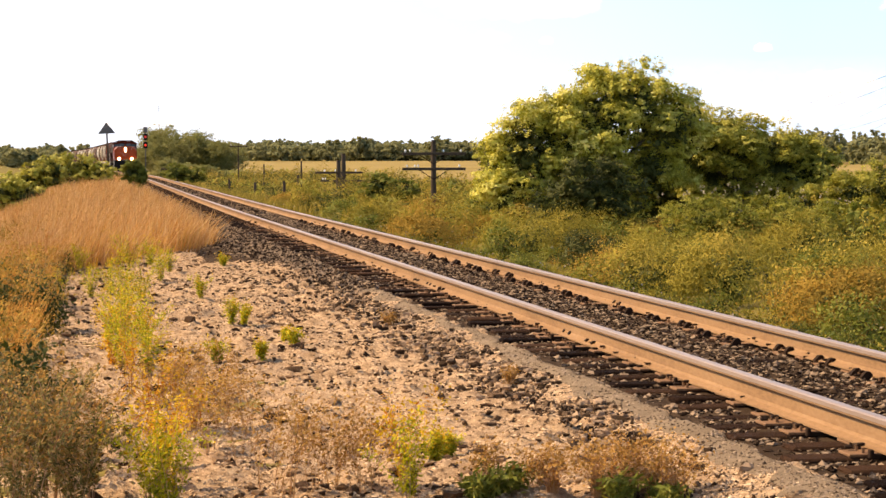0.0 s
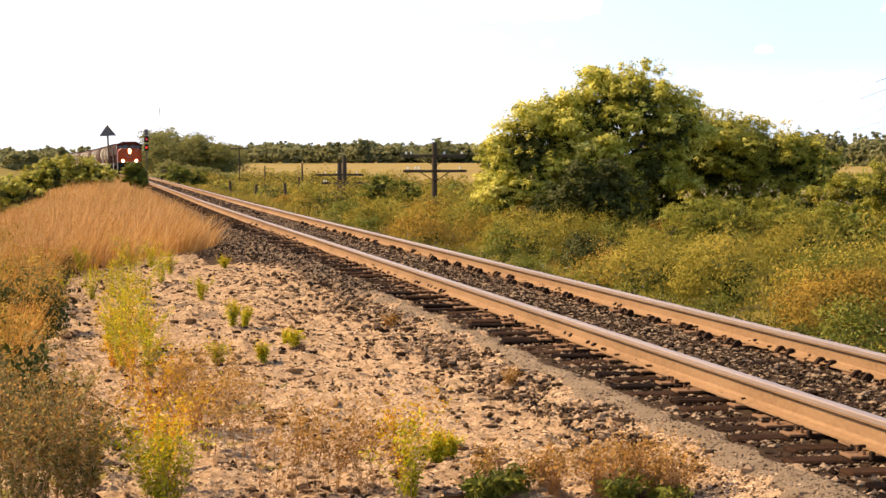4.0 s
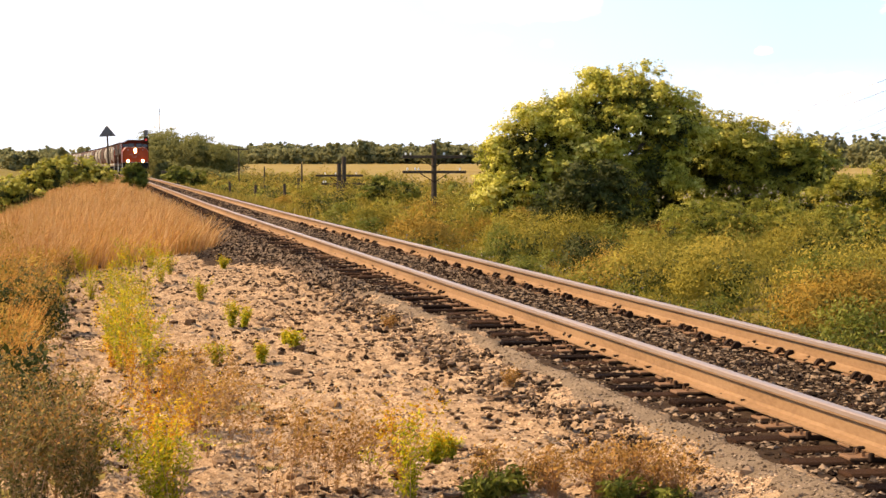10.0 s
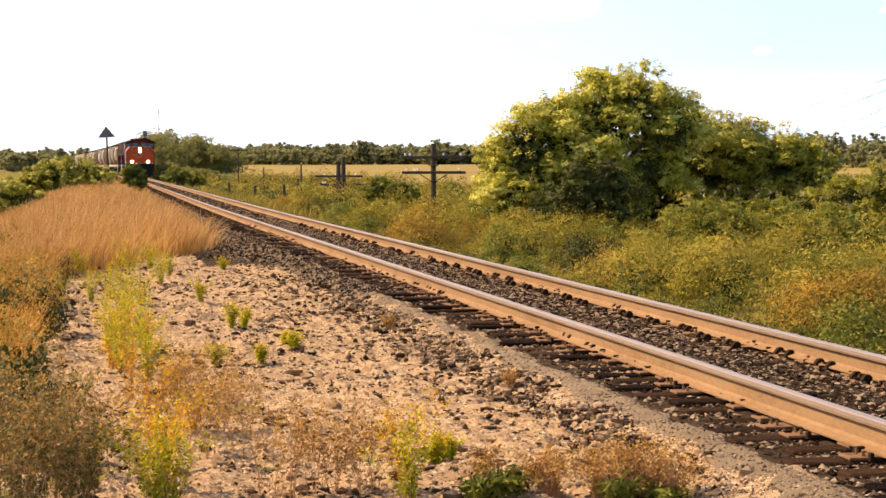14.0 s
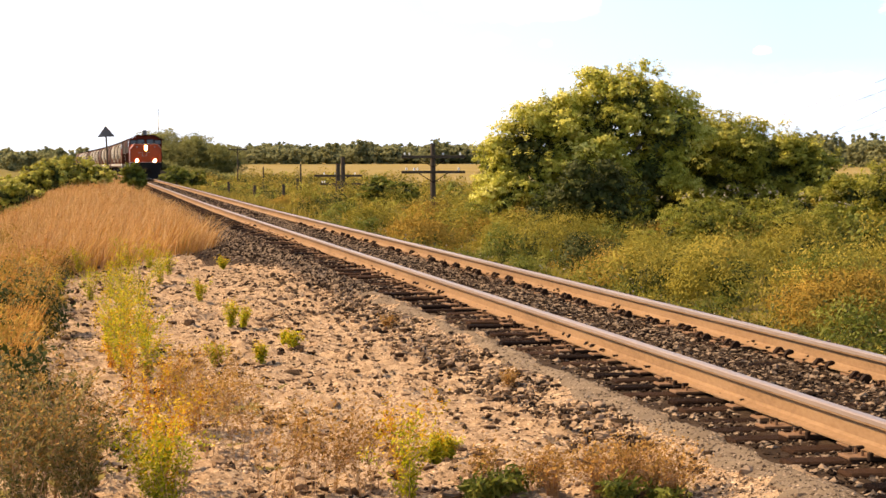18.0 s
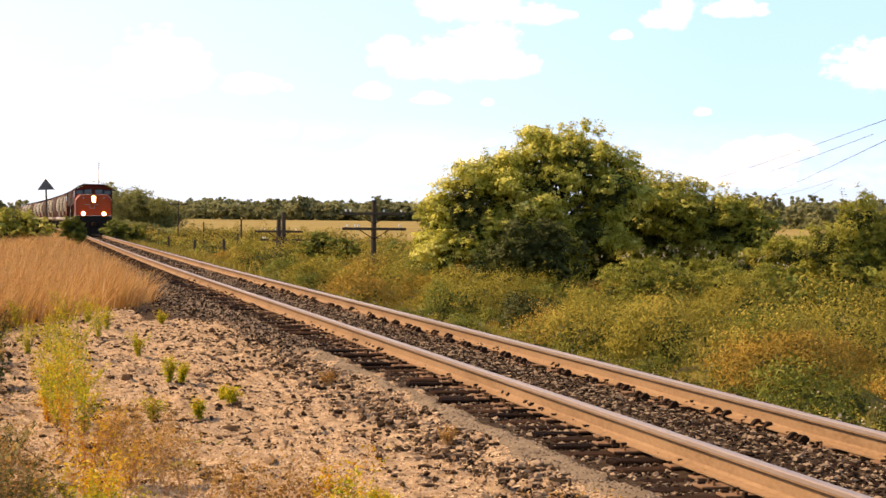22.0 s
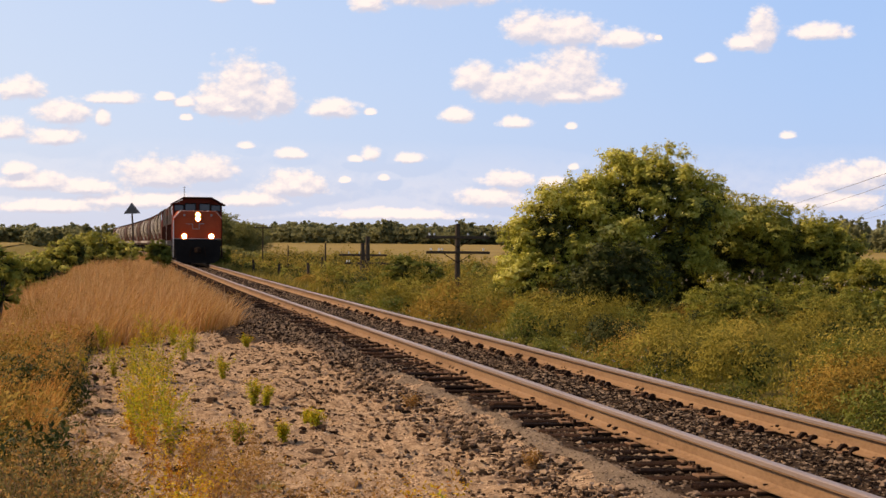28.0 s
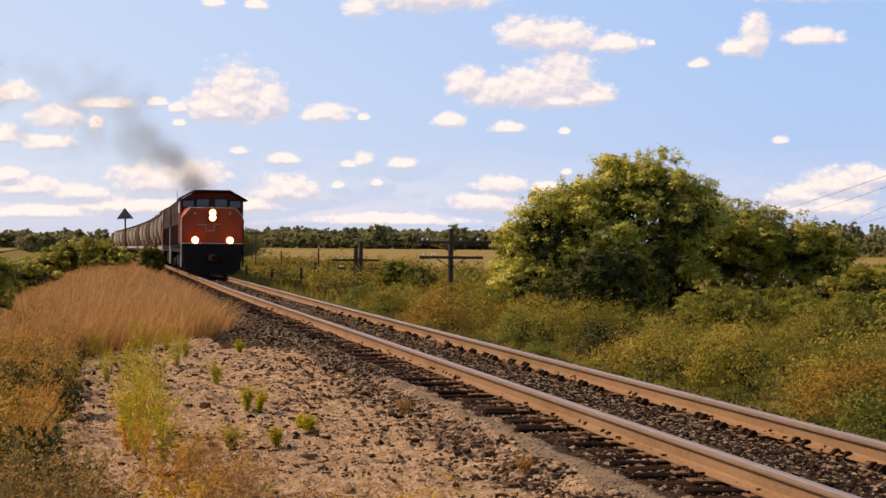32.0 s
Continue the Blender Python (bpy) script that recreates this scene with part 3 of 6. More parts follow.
# ---- stones ----
def icosa():
    bm = bmesh.new()
    bmesh.ops.create_icosphere(bm, subdivisions=1, radius=1.0)
    v = np.array([p.co[:] for p in bm.verts])
    f = np.array([[q.index for q in p.verts] for p in bm.faces])
    bm.free()
    return v, f


ICO_V, ICO_F = icosa()
OCT_V = np.array([(1, 0, 0), (-1, 0, 0), (0, 1, 0), (0, -1, 0), (0, 0, 1), (0, 0, -1.0)])
OCT_F = np.array([(0, 2, 4), (2, 1, 4), (1, 3, 4), (3, 0, 4), (2, 0, 5), (1, 2, 5), (3, 1, 5), (0, 3, 5)])


def stones(name, centres, sizes, mat, flat=0.65, fine=False):
    """Angular stones, all in one mesh; fine: sharp chips of eight faces."""
    n = len(centres)
    if fine:
        base, faces = OCT_V, OCT_F
        v = base[None] * rng.uniform(0.55, 1.35, (n, 6, 1)) + rng.normal(0, 0.22, (n, 6, 3))
    else:
        base, faces = ICO_V, ICO_F
        v = np.sign(base[None]) * np.abs(base[None]) ** 0.75 * (1 + rng.uniform(-0.55, 0.4, (n, 12, 1)))
    v = v * (sizes[:, None] * rng.uniform(0.65, 1.3, (n, 3)))[:, None, :]
    a = rng.uniform(0, 2 * np.pi, n)
    c, s = np.cos(a)[:, None], np.sin(a)[:, None]
    x, y = v[..., 0] * c - v[..., 1] * s, v[..., 0] * s + v[..., 1] * c
    v = np.stack([x, y, v[..., 2] * flat], -1) + centres[:, None, :]
    f = (faces[None] + len(base) * np.arange(n)[:, None, None]).reshape(-1, 3)
    return mesh_of(name, v.reshape(-1, 3), f, mat)


def scatter_bed(n, y0, y1, s0, s1, power=1.0):
    y = y0 + (y1 - y0) * rng.uniform(0, 1, n) ** power
    s = rng.uniform(s0, s1, n)
    return np.stack([rail_x(y) + s, y, rail_z(y) + bed_z(s)], -1)


near_bed = scatter_bed(80000, 9, 66, -1.32, 2.6, 1.25)
off_tie = np.abs(((near_bed[:, 1] - 4.0) / TIE_STEP + 0.5) % 1 - 0.5) > 0.2
s_near = near_bed[:, 0] - rail_x(near_bed[:, 1])
near_bed = near_bed[off_tie | (np.abs(s_near) > 1.3) | (rng.uniform(0, 1, len(off_tie)) < np.where(np.abs(s_near) < 0.62, 0.55, 0.08))]
near_bed = near_bed[np.abs(np.abs(near_bed[:, 0] - rail_x(near_bed[:, 1])) - 0.7525) > 0.13]
near_bed[:, 2] += 0.004
far_bed = scatter_bed(9000, 62, 195, -2.6, 2.9, 1.4)
for name, pts, lo, hi in (("ballast_stones", near_bed, 0.009, 0.034), ("ballast_stones", far_bed, 0.025, 0.06)):
    ob = new(name, stones(name, pts, lo + (hi - lo) * rng.uniform(0, 1, len(pts)) ** 1.8, STONE, 0.5, True))
    tagged(ob, "loose dark grey crushed stone between the ties", "ballast", "", "stuff")

# shoulder of coarse ballast on the near side, past the gravel
n = 24000
y = 28.0 + 112 * rng.uniform(0, 1, n) ** 1.5
s = -1.4 - np.abs(rng.normal(0, 0.75, n)) * np.clip((y - 30) / 21, 0.25, 1)
pts = np.stack([rail_x(y) + s, y, np.maximum(rail_z(y) + bed_z(np.maximum(s, -3)), gravel_z(rail_x(y) + s, y)) + 0.012], -1)
tagged(new("ballast_stones", stones("ballast_stones", pts, 0.011 + 0.032 * rng.uniform(0, 1, n) ** 1.5, STONE, 0.7, True)), "coarse grey stone on the shoulder beside the ties", "ballast", "", "stuff")


def on_gravel(x, y):
    return np.stack([x, y, gravel_z(x, y)], -1)


# smooth strip of grey silt along the tie ends
def silt_z(s, y):
    x = rail_x(y) + s
    rim = np.minimum(s + 1.57 + 0.12 * lattice(y / 0.8, s / 0.4, 71), -1.38 - s + 0.08 * lattice(y / 0.5, s, 72))
    return gravel_z(x, y) * 0.5 + (rail_z(y) + bed_z(s) + 0.02) * 0.5 + np.clip(rim * 0.3, -0.09, 0.012)


silt_s, silt_y = np.meshgrid(np.linspace(-1.95, -1.3, 22), np.arange(9.0, 38.0, 0.12))
silt_i = np.arange(silt_s.size).reshape(silt_s.shape)
silt_f = np.stack([silt_i[:-1, :-1], silt_i[:-1, 1:], silt_i[1:, 1:], silt_i[1:, :-1]], -1).reshape(-1, 4)
tagged(new("silt_strip", mesh_of("silt_strip", np.stack([rail_x(silt_y) + silt_s, silt_y, silt_z(silt_s, silt_y)], -1).reshape(-1, 3), silt_f, SILT, True)),
       "smooth strip of grey-brown silt beside the tie ends", "gravel", "", "structure")

n = 130000
pts = on_gravel(rng.uniform(-0.6, 3.75, n), 9.4 + 40 * rng.uniform(0, 1, n) ** 1.7)
tagged(new("pebbles", stones("pebbles", pts, 0.004 + 0.013 * rng.uniform(0, 1, n) ** 1.8, PEBBLE, 0.6, True)), "small sandy pebbles scattered over the gravel shoulder", "pebbles", "", "stuff")
n = 30000
py = 9 + 46 * rng.uniform(0, 1, n) ** 1.25
px_ = rng.uniform(-0.3, 3.6, n)
keep = lattice(px_ / 0.5, py / 0.7, 21) + 0.6 * lattice(px_ / 0.2, py / 0.25, 23) + 0.16 * (px_ - 1.6) > 0.3
pts = on_gravel(px_[keep], py[keep])
pts[:, 2] += 0.004
tagged(new("pebbles", stones("pebbles", pts, 0.007 + 0.018 * rng.uniform(0, 1, len(pts)) ** 1.8, CLOD, 0.7, True)), "small dark stones scattered over the gravel shoulder", "pebbles", "", "stuff")
n = 7000
py = 10 + 44 * rng.uniform(0, 1, n) ** 1.1
px_ = rng.uniform(-0.2, 3.5, n)
keep = lattice(px_ / 0.8, py / 1.4, 22) + 0.5 * lattice(px_ / 0.3, py / 0.5, 24) + 0.12 * (px_ - 1.6) > -0.25
pts = on_gravel(px_[keep], py[keep])
tagged(new("pebbles", stones("pebbles", pts, 0.014 + 0.034 * rng.uniform(0, 1, len(pts)) ** 2.0, CLOD, 0.6)), "fist-sized dark stones lying on the gravel shoulder", "pebbles", "", "stuff")

# patchy band of spilled ballast past the silt
n = 7600
py = 10 + 34 * rng.uniform(0, 1, n) ** 1.2
s_ = rng.normal(-1.92, 0.26, n)
keep = (lattice(s_ / 0.5, py / 1.1, 27) + 0.5 * lattice(s_ / 0.2, py / 0.3, 28) > -0.1) & (s_ < -1.56)
pts = on_gravel(rail_x(py[keep]) + s_[keep], py[keep])
pts[:, 2] += 0.01
tagged(new("ballast_stones", stones("ballast_stones", pts, 0.01 + 0.03 * rng.uniform(0, 1, len(pts)) ** 1.8, SPILL, 0.75)), "spilled grey-brown ballast stones past the silt strip", "ballast", "", "stuff")

# fine grey-brown chips scattered over the silt and its edges
n = 14000
py = 10 + 30 * rng.uniform(0, 1, n) ** 1.4
s_ = rng.normal(-1.62, 0.26, n)
s_ = s_[(s_ < -1.36)]
py = py[:len(s_)]
pts = on_gravel(rail_x(py) + s_, py)
pts[:, 2] = np.maximum(pts[:, 2], silt_z(s_, py))
tagged(new("ballast_stones", stones("ballast_stones", pts, 0.005 + 0.012 * rng.uniform(0, 1, len(pts)) ** 1.8, CHIP, 0.6, True)), "fine grey-brown stone chips beside the tie ends", "ballast", "", "stuff")

# larger rocks lying singly on the gravel
rock_root = bpy.data.objects["gravel_shoulder"]
rock_meshes = [stones("rock", np.zeros((1, 3)), np.array([1.0]), ROCK, 0.62) for _ in range(12)]
rock_rng = random.Random(9)
for i in range(280):
    y = 11 + 36 * rock_rng.random() ** 1.3
    x = 3.2 - 3.4 * rock_rng.random() ** 1.2
    r = 0.025 + 0.04 * rock_rng.random() ** 2
    ob = new("rock", rock_meshes[i % 12])
    ob.parent = rock_root
    ob.matrix_basis = pose(x, y, float(gravel_z(x, y)) + r * 0.25, 0, 0, rock_rng.uniform(0, 360)) @ Matrix.Diagonal((r, r, r, 1))


# ---- blades and leaves, in bulk ----
def blades(name, base, height, width, lean, mat, label, category="grass", way=None):
    """Thin bent blades, all in one mesh: five points and two faces each."""
    n = len(base)
    a = rng.uniform(0, 2 * np.pi, n)
    side = np.stack([np.cos(a), np.sin(a), np.zeros(n)], -1) * width[:, None]
    b = rng.uniform(0, 2 * np.pi, n) if way is None else rng.normal(way, 0.7, n)
    bend = np.stack([np.cos(b), np.sin(b), np.zeros(n)], -1) * (lean * height * rng.uniform(0.3, 1.2, n))[:, None]
    up = np.zeros((n, 3))
    up[:, 2] = height
    v = np.stack([base - side, base + side, base + up * 0.55 + bend * 0.3 + side * 0.8, base + up * 0.55 + bend * 0.3 - side * 0.8,
                  base + up + bend], 1)
    i = 5 * np.arange(n)[:, None]
    tri = np.concatenate([i + [0, 1, 2], i + [0, 2, 3], i + [3, 2, 4]], 0)
    return tagged(new(name, mesh_of(name, v.reshape(-1, 3), tri, mat)), label, category, "", "stuff")


def tussocks(name, centres, per, h0, h1, spread, thick, mat, label, lean=0.55, wind=0.0):
    """Tufts of blades that fan out from their middles, all in one mesh; each tuft has its own height."""
    k = len(centres)
    tuft = rng.uniform(0.7, 1.3, k)
    a = rng.uniform(0, 2 * np.pi, k * per)
    d = spread * np.repeat(tuft, per) * rng.uniform(0, 1, k * per) ** 0.7
    base = np.repeat(centres, per, axis=0) + np.stack([np.cos(a) * d, np.sin(a) * d, np.zeros(k * per)], -1)
    hgt = rng.uniform(h0, h1, k * per) * np.repeat(tuft, per) * (1.15 - 0.5 * d / (1.3 * spread))
    out = np.stack([np.cos(a) + wind, np.sin(a), np.zeros(k * per)], -1)
    bend = out * (lean * hgt * (0.25 + d / spread) * rng.uniform(0.5, 1.2, k * per))[:, None]
    q = rng.uniform(0, 2 * np.pi, k * per)
    side = np.stack([np.cos(q), np.sin(q), np.zeros(k * per)], -1) * (thick[0] + thick[1] * np.hypot(base[:, 0], base[:, 1]))[:, None]
    up = np.zeros((k * per, 3))
    up[:, 2] = hgt
    v = np.stack([base - side, base + side, base + up * 0.6 + bend * 0.35 + side * 0.85, base + up * 0.6 + bend * 0.35 - side * 0.85, base + up * 0.95 + bend], 1)
    i = 5 * np.arange(k * per)[:, None]
    faces = np.concatenate([i + [0, 1, 2], i + [0, 2, 3], i + [3, 2, 4]], 0)
    return tagged(new(name, mesh_of(name, v.reshape(-1, 3), faces, mat)), label, "grass", "", "stuff")


def leaf_mesh(name, centres, size, mat, droop=0.3, aspect=0.5, flat=0.9, together=6, outward=None):
    """Small pointed leaves at the given centres, turned every way or facing outward from their boughs, all in one mesh."""
    n = len(centres)
    face = np.repeat(rng.normal(0, 0.6, (n // together + 1, 3)), together, axis=0)[:n] + rng.normal(0, 0.28, (n, 3))
    if outward is None:
        face[:, 2] += flat
        face[:, 0] -= 0.5 * flat
    else:
        face = 0.5 * face + outward
        face[:, 2] += 0.35 * flat
    d = np.cross(face, rng.normal(0, 1, (n, 3)))
    d[:, 2] -= droop * 0.3
    d /= np.linalg.norm(d, axis=1)[:, None] + 1e-9
    e = np.cross(d, face)
    e /= np.linalg.norm(e, axis=1)[:, None] + 1e-9
    size = np.broadcast_to(size, (n,))[:, None] * rng.uniform(0.6, 1.3, (n, 1))
    v = np.stack([centres - d * size, centres + e * size * aspect, centres + d * size, centres - e * size * aspect], 1)
    f = np.arange(4 * n).reshape(n, 4)
    return mesh_of(name, v.reshape(-1, 3), f, mat)


def lumps_of(blobs, k=30, share=0.31):
    """Breaks each blob of a crown into smaller boughs round its outside."""
    out = []
    for b in blobs:
        for _ in range(k):
            d = rng.normal(0, 1, 3)
            d /= np.linalg.norm(d)
            q = share * rng.uniform(0.6, 1.25)
            c = np.array(b[:3]) + d * np.array(b[3:]) * rng.uniform(0.6, 0.95)
            out.append((*c, b[3] * q, b[4] * q, b[5] * q * 0.7))
    return out


def clump_points(blobs, n, shell=0.55, spray_n=14):
    """Points in the outer part of a set of blobs (x, y, z, rx, ry, rz), gathered in sprays, and the way out of the blob at each."""
    blobs = np.array(blobs)
    w = blobs[:, 3] * blobs[:, 4] + blobs[:, 3] * blobs[:, 5]
    k = max(8, n // spray_n)
    pick = rng.choice(len(blobs), k, p=w / w.sum())
    d = rng.normal(0, 1, (k, 3))
    d[:, 2] += 0.5
    d /= np.linalg.norm(d, axis=1)[:, None]
    r = shell + (1.05 - shell) * rng.uniform(0, 1, k) ** 0.6
    r = r * (1 + 0.15 * rng.normal(0, 1, k)) * np.where(rng.uniform(0, 1, k) < 0.05, 1.25, 1.0)
    c = blobs[pick, :3] + d * blobs[pick, 3:] * r[:, None]
    spray = np.repeat(c, spray_n, axis=0)[:n]
    sc = np.repeat(blobs[pick, 3:].mean(1), spray_n)[:n]
    jitter = rng.normal(0, 1, (len(spray), 3)) * (0.03 + 0.1 * sc)[:, None]
    jitter[:, 2] *= 0.55
    return spray + jitter, np.repeat(d, spray_n, axis=0)[:n]


def shoot(blobs):
    """Leaves of one shoot that reaches out of the crown, thick at its end."""
    b = np.array(blobs[rng.integers(len(blobs))])
    d = rng.normal(0, 1, 3) + (0, 0, 0.7)
    d /= np.linalg.norm(d)
    start = b[:3] + d * b[3:] * 0.78
    tip = start + (d + (0, 0, 0.6)) * rng.uniform(0.1, 0.36)
    u = np.concatenate([rng.uniform(0, 1, 14), rng.normal(1.0, 0.06, 22)])[:, None]
    return start + (tip - start) * u + rng.normal(0, 0.06, (36, 3))


def tree(name, label, base, blobs, n, leaf, mat, trunk=0.12, limbs=7, category="tree", shoots=0):
    """Trunk and limbs that reach into a crown of leaf sprays. Blobs are given from the base."""
    root = thing(name, label, category)
    root.location = base
    bm = bmesh.new()
    top = max(b[2] for b in blobs)
    fork = Vector((0, 0, top * 0.35))
    tube(bm, (0, 0, -0.2), fork, trunk, trunk * 0.75, 8)
    for i in range(limbs):
        b = blobs[i % len(blobs)]
        end = Vector(b[:3]) + Vector((tie_rng.uniform(-0.3, 0.3) * b[3], tie_rng.uniform(-0.3, 0.3) * b[4], 0.2 * b[5]))
        mid = fork.lerp(end, 0.5) + Vector((0, 0, 0.06 * top))
        tube(bm, fork, mid, trunk * 0.55, trunk * 0.35, 6)
        tube(bm, mid, end, trunk * 0.35, trunk * 0.08, 6)
    part("trunk", bm, BARK, root)
    pts, out = clump_points(lumps_of(blobs), n)
    if shoots:
        pts = np.concatenate([pts] + [shoot(blobs) for _ in range(shoots)])
        out = np.concatenate([out, np.tile((-0.3, -0.2, 0.9), (len(pts) - len(out), 1))])
    crown = new("crown", leaf_mesh("crown", pts, leaf, mat, outward=out))
    crown.parent = root
    # dark-coloured leaves inside the crown paint the shade between its boughs
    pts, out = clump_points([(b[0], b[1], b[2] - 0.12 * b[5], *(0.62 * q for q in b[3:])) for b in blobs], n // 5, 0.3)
    inside = new("shade_foliage", leaf_mesh("shade_foliage", pts, leaf * 1.5, DARK_OR_SHADE_LEAF, outward=out))
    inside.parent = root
    inside["label"] = "inner leaves coloured dark for the crown's hollows and shade"
    return root


def spot(bearing, distance, sink=0.0):
    """A place on the ground by its bearing from the eye, in degrees from +Y, and its distance."""
    x, y = distance * math.sin(radians(bearing)), distance * math.cos(radians(bearing))
    return (x, y, float(ground_z(x, y)) - sink)


# ---- the train ----
def bogie(parent, y, axles, mat):
    """A truck frame with turning wheelsets. Returns the wheelsets."""
    span = 1.7 if axles == 3 else 1.8
    half = span * (axles - 1) / 2
    bm = bmesh.new()
    for sx in (-1.02, 1.02):
        box(bm, sx - 0.09, sx + 0.09, y - half - 0.35, y + half + 0.35, 0.55, 0.8, 0.03)
        for k in range(axles):
            yy = y - half + k * span
            box(bm, sx - 0.13, sx + 0.13, yy - 0.17, yy + 0.17, 0.32, 0.66, 0.04)
            if k:
                for q in (-0.5, -0.36, -0.64):
                    tube(bm, (sx, yy + q * span, 0.42), (sx, yy + q * span, 0.68), 0.07, 0.07, 8)
    box(bm, -1.0, 1.0, y - 0.25, y + 0.25, 0.55, 0.95, 0.03)
    part("truck_frame", bm, mat, parent)
    sets = []
    for k in range(axles):
        bm = bmesh.new()
        for sx in (-0.75, 0.75):
            tube(bm, (sx - 0.065, 0, 0), (sx + 0.065, 0, 0), 0.5, 0.48, 24)
            tube(bm, (sx * 0.93 - 0.02, 0, 0), (sx * 0.93 + 0.02, 0, 0), 0.53, 0.53, 24)
            for q in range(4):
                tube(bm, (sx * 1.1, 0.26 * math.cos(q * 1.571), 0.26 * math.sin(q * 1.571)), (sx * 1.12, 0.26 * math.cos(q * 1.571), 0.26 * math.sin(q * 1.571)), 0.07, 0.07, 8)
        tube(bm, (-1.05, 0, 0), (1.05, 0, 0), 0.08, 0.08, 10)
        w = part("wheelset", bm, IRON, parent)
        w.location = (0, y - half + k * span, 0.5)
        sets.append(w)
    return sets


def make_locomotive(label, lit):
    """A wide-nosed diesel, 21.7 m over the couplers, its face towards -y; lit when it leads."""
    root = thing("locomotive", label, "locomotive", "locomotives of the train")
    lens_mat, lens_label = (HEADLIGHT, "glowing warm white lens") if lit else (GLASS, "unlit glass lens")
    rim_mat, rim_label = (HALO_GLOW, "glowing orange ring added as the lens halo") if lit else (STEEL, "dull steel reflector rim")
    white_side = -1 if lit else 1
    part("underframe", box(bmesh.new(), -1.5, 1.5, 0.5, 21.4, 1.15, 1.55, 0.03), BLACK_PAINT, root)
    bm = bmesh.new()
    prism(bm, [(-1.42, 0.9), (-1.34, 0.3), (-1.0, 0.08), (1.0, 0.08), (1.34, 0.3), (1.42, 0.9), (1.45, 1.56), (-1.45, 1.56)], 0.2, 0.5)
    part("pilot_plow", bm, BLACK_PAINT, root, "black snow plow pilot")
    for sx in (-1.3, 1.3):
        for k in range(3):
            part("step", box(bmesh.new(), sx - 0.2, sx + 0.2, 0.51, 1.15, 0.45 + 0.36 * k, 0.49 + 0.36 * k), BLACK_PAINT, root)
    bm = bmesh.new()
    box(bm, -0.22, 0.22, -0.25, 0.25, 0.75, 1.05, 0.05)
    box(bm, -0.14, 0.14, -0.55, -0.2, 0.72, 1.08, 0.06)
    tube(bm, (0.4, 0.15, 1.1), (0.5, -0.1, 0.5), 0.035, 0.035, 6)
    tube(bm, (-0.4, 0.15, 1.1), (-0.5, -0.1, 0.5), 0.035, 0.035, 6)
    part("coupler", bm, IRON, root)
    # wide nose and cab
    bm = bmesh.new()
    v = [[(-1.5, 0.5, 1.6), (1.5, 0.5, 1.6), (1.5, 0.5, 2.9), (1.1, 0.62, 3.36), (-1.1, 0.62, 3.36), (-1.5, 0.5, 2.9)],
         [(-1.55, 2.0, 1.6), (1.55, 2.0, 1.6), (1.55, 2.0, 3.0), (1.3, 1.7, 3.44), (-1.3, 1.7, 3.44), (-1.55, 2.0, 3.0)]]
    a, b = [[bm.verts.new(p) for p in ring] for ring in v]
    bm.faces.new(a)
    bm.faces.new(b[::-1])
    for i in range(6):
        bm.faces.new((a[(i + 1) % 6], a[i], b[i], b[(i + 1) % 6]))
    bmesh.ops.recalc_face_normals(bm, faces=bm.faces)
    bmesh.ops.bevel(bm, geom=[e for e in bm.edges if e.calc_length() > 0.3], offset=0.05, segments=2, affect="EDGES")
    nose = part("nose", bm, RED_PAINT, root)
    bm = prism(bmesh.new(), [(-1.56, 1.6), (1.56, 1.6), (1.56, 3.8), (0.85, 4.17), (-0.85, 4.17), (-1.56, 3.8)], 1.5, 4.3)
    bmesh.ops.bevel(bm, geom=[e for e in bm.edges if e.calc_length() > 0.3], offset=0.03, segments=1, affect="EDGES")
    cab = part("cab", bm, CAB_SHADE_RED, root, "red cab coloured darker for roof shade")
    bm = prism(bmesh.new(), [(-1.66, 3.79), (-1.62, 3.79), (-0.86, 4.2), (0.86, 4.2), (1.62, 3.79), (1.76, 3.74), (1.76, 3.78), (1.62, 3.86), (0.88, 4.27), (-0.88, 4.27), (-1.66, 3.85)], 1.15, 4.35)
    part("cab_roof", bm, ROOF_RED, root, "soot-dark overhanging cab roof")
    for x0, x1, z0, z1 in ((-1.44, -0.88, 3.4, 3.74), (-0.76, -0.14, 3.44, 3.82), (0.14, 0.76, 3.44, 3.82), (0.88, 1.44, 3.4, 3.74)):
        part("windshield", box(bmesh.new(), x0, x1, 1.47, 1.51, z0, z1, 0.01), GLASS, cab, "dark glass windshield pane")
        bm = bmesh.new()
        for q in ((x0 - 0.05, x1 + 0.05, z1, z1 + 0.05), (x0 - 0.05, x1 + 0.05, z0 - 0.05, z0), (x0 - 0.05, x0, z0, z1), (x1, x1 + 0.05, z0, z1)):
            box(bm, q[0], q[1], 1.455, 1.5, q[2], q[3])
        part("window_frame", bm, BLACK_PAINT, cab)
    for sx in (-1.565, 1.565):
        for y0 in (2.1, 3.1):
            part("side_window", box(bmesh.new(), sx - 0.012, sx + 0.012, y0, y0 + 0.75, 3.15, 3.68, 0.005), GLASS, cab, "dark side window")
    bm = bmesh.new()
    for sx in (-1, 1):
        tube(bm, (sx * 1.5, 0.47, 2.92), (sx * 1.1, 0.59, 3.38), 0.028 if sx < 0 else 0.012, 0.028 if sx < 0 else 0.012, 6)
    tube(bm, (-1.1, 0.59, 3.38), (1.1, 0.59, 3.38), 0.01, 0.01, 6)
    tube(bm, (-1.48, 0.46, 1.62), (1.48, 0.46, 1.62), 0.016, 0.016, 6)
    part("edge_stripe", bm, WHITE_PAINT, nose, "thin white edge striping")
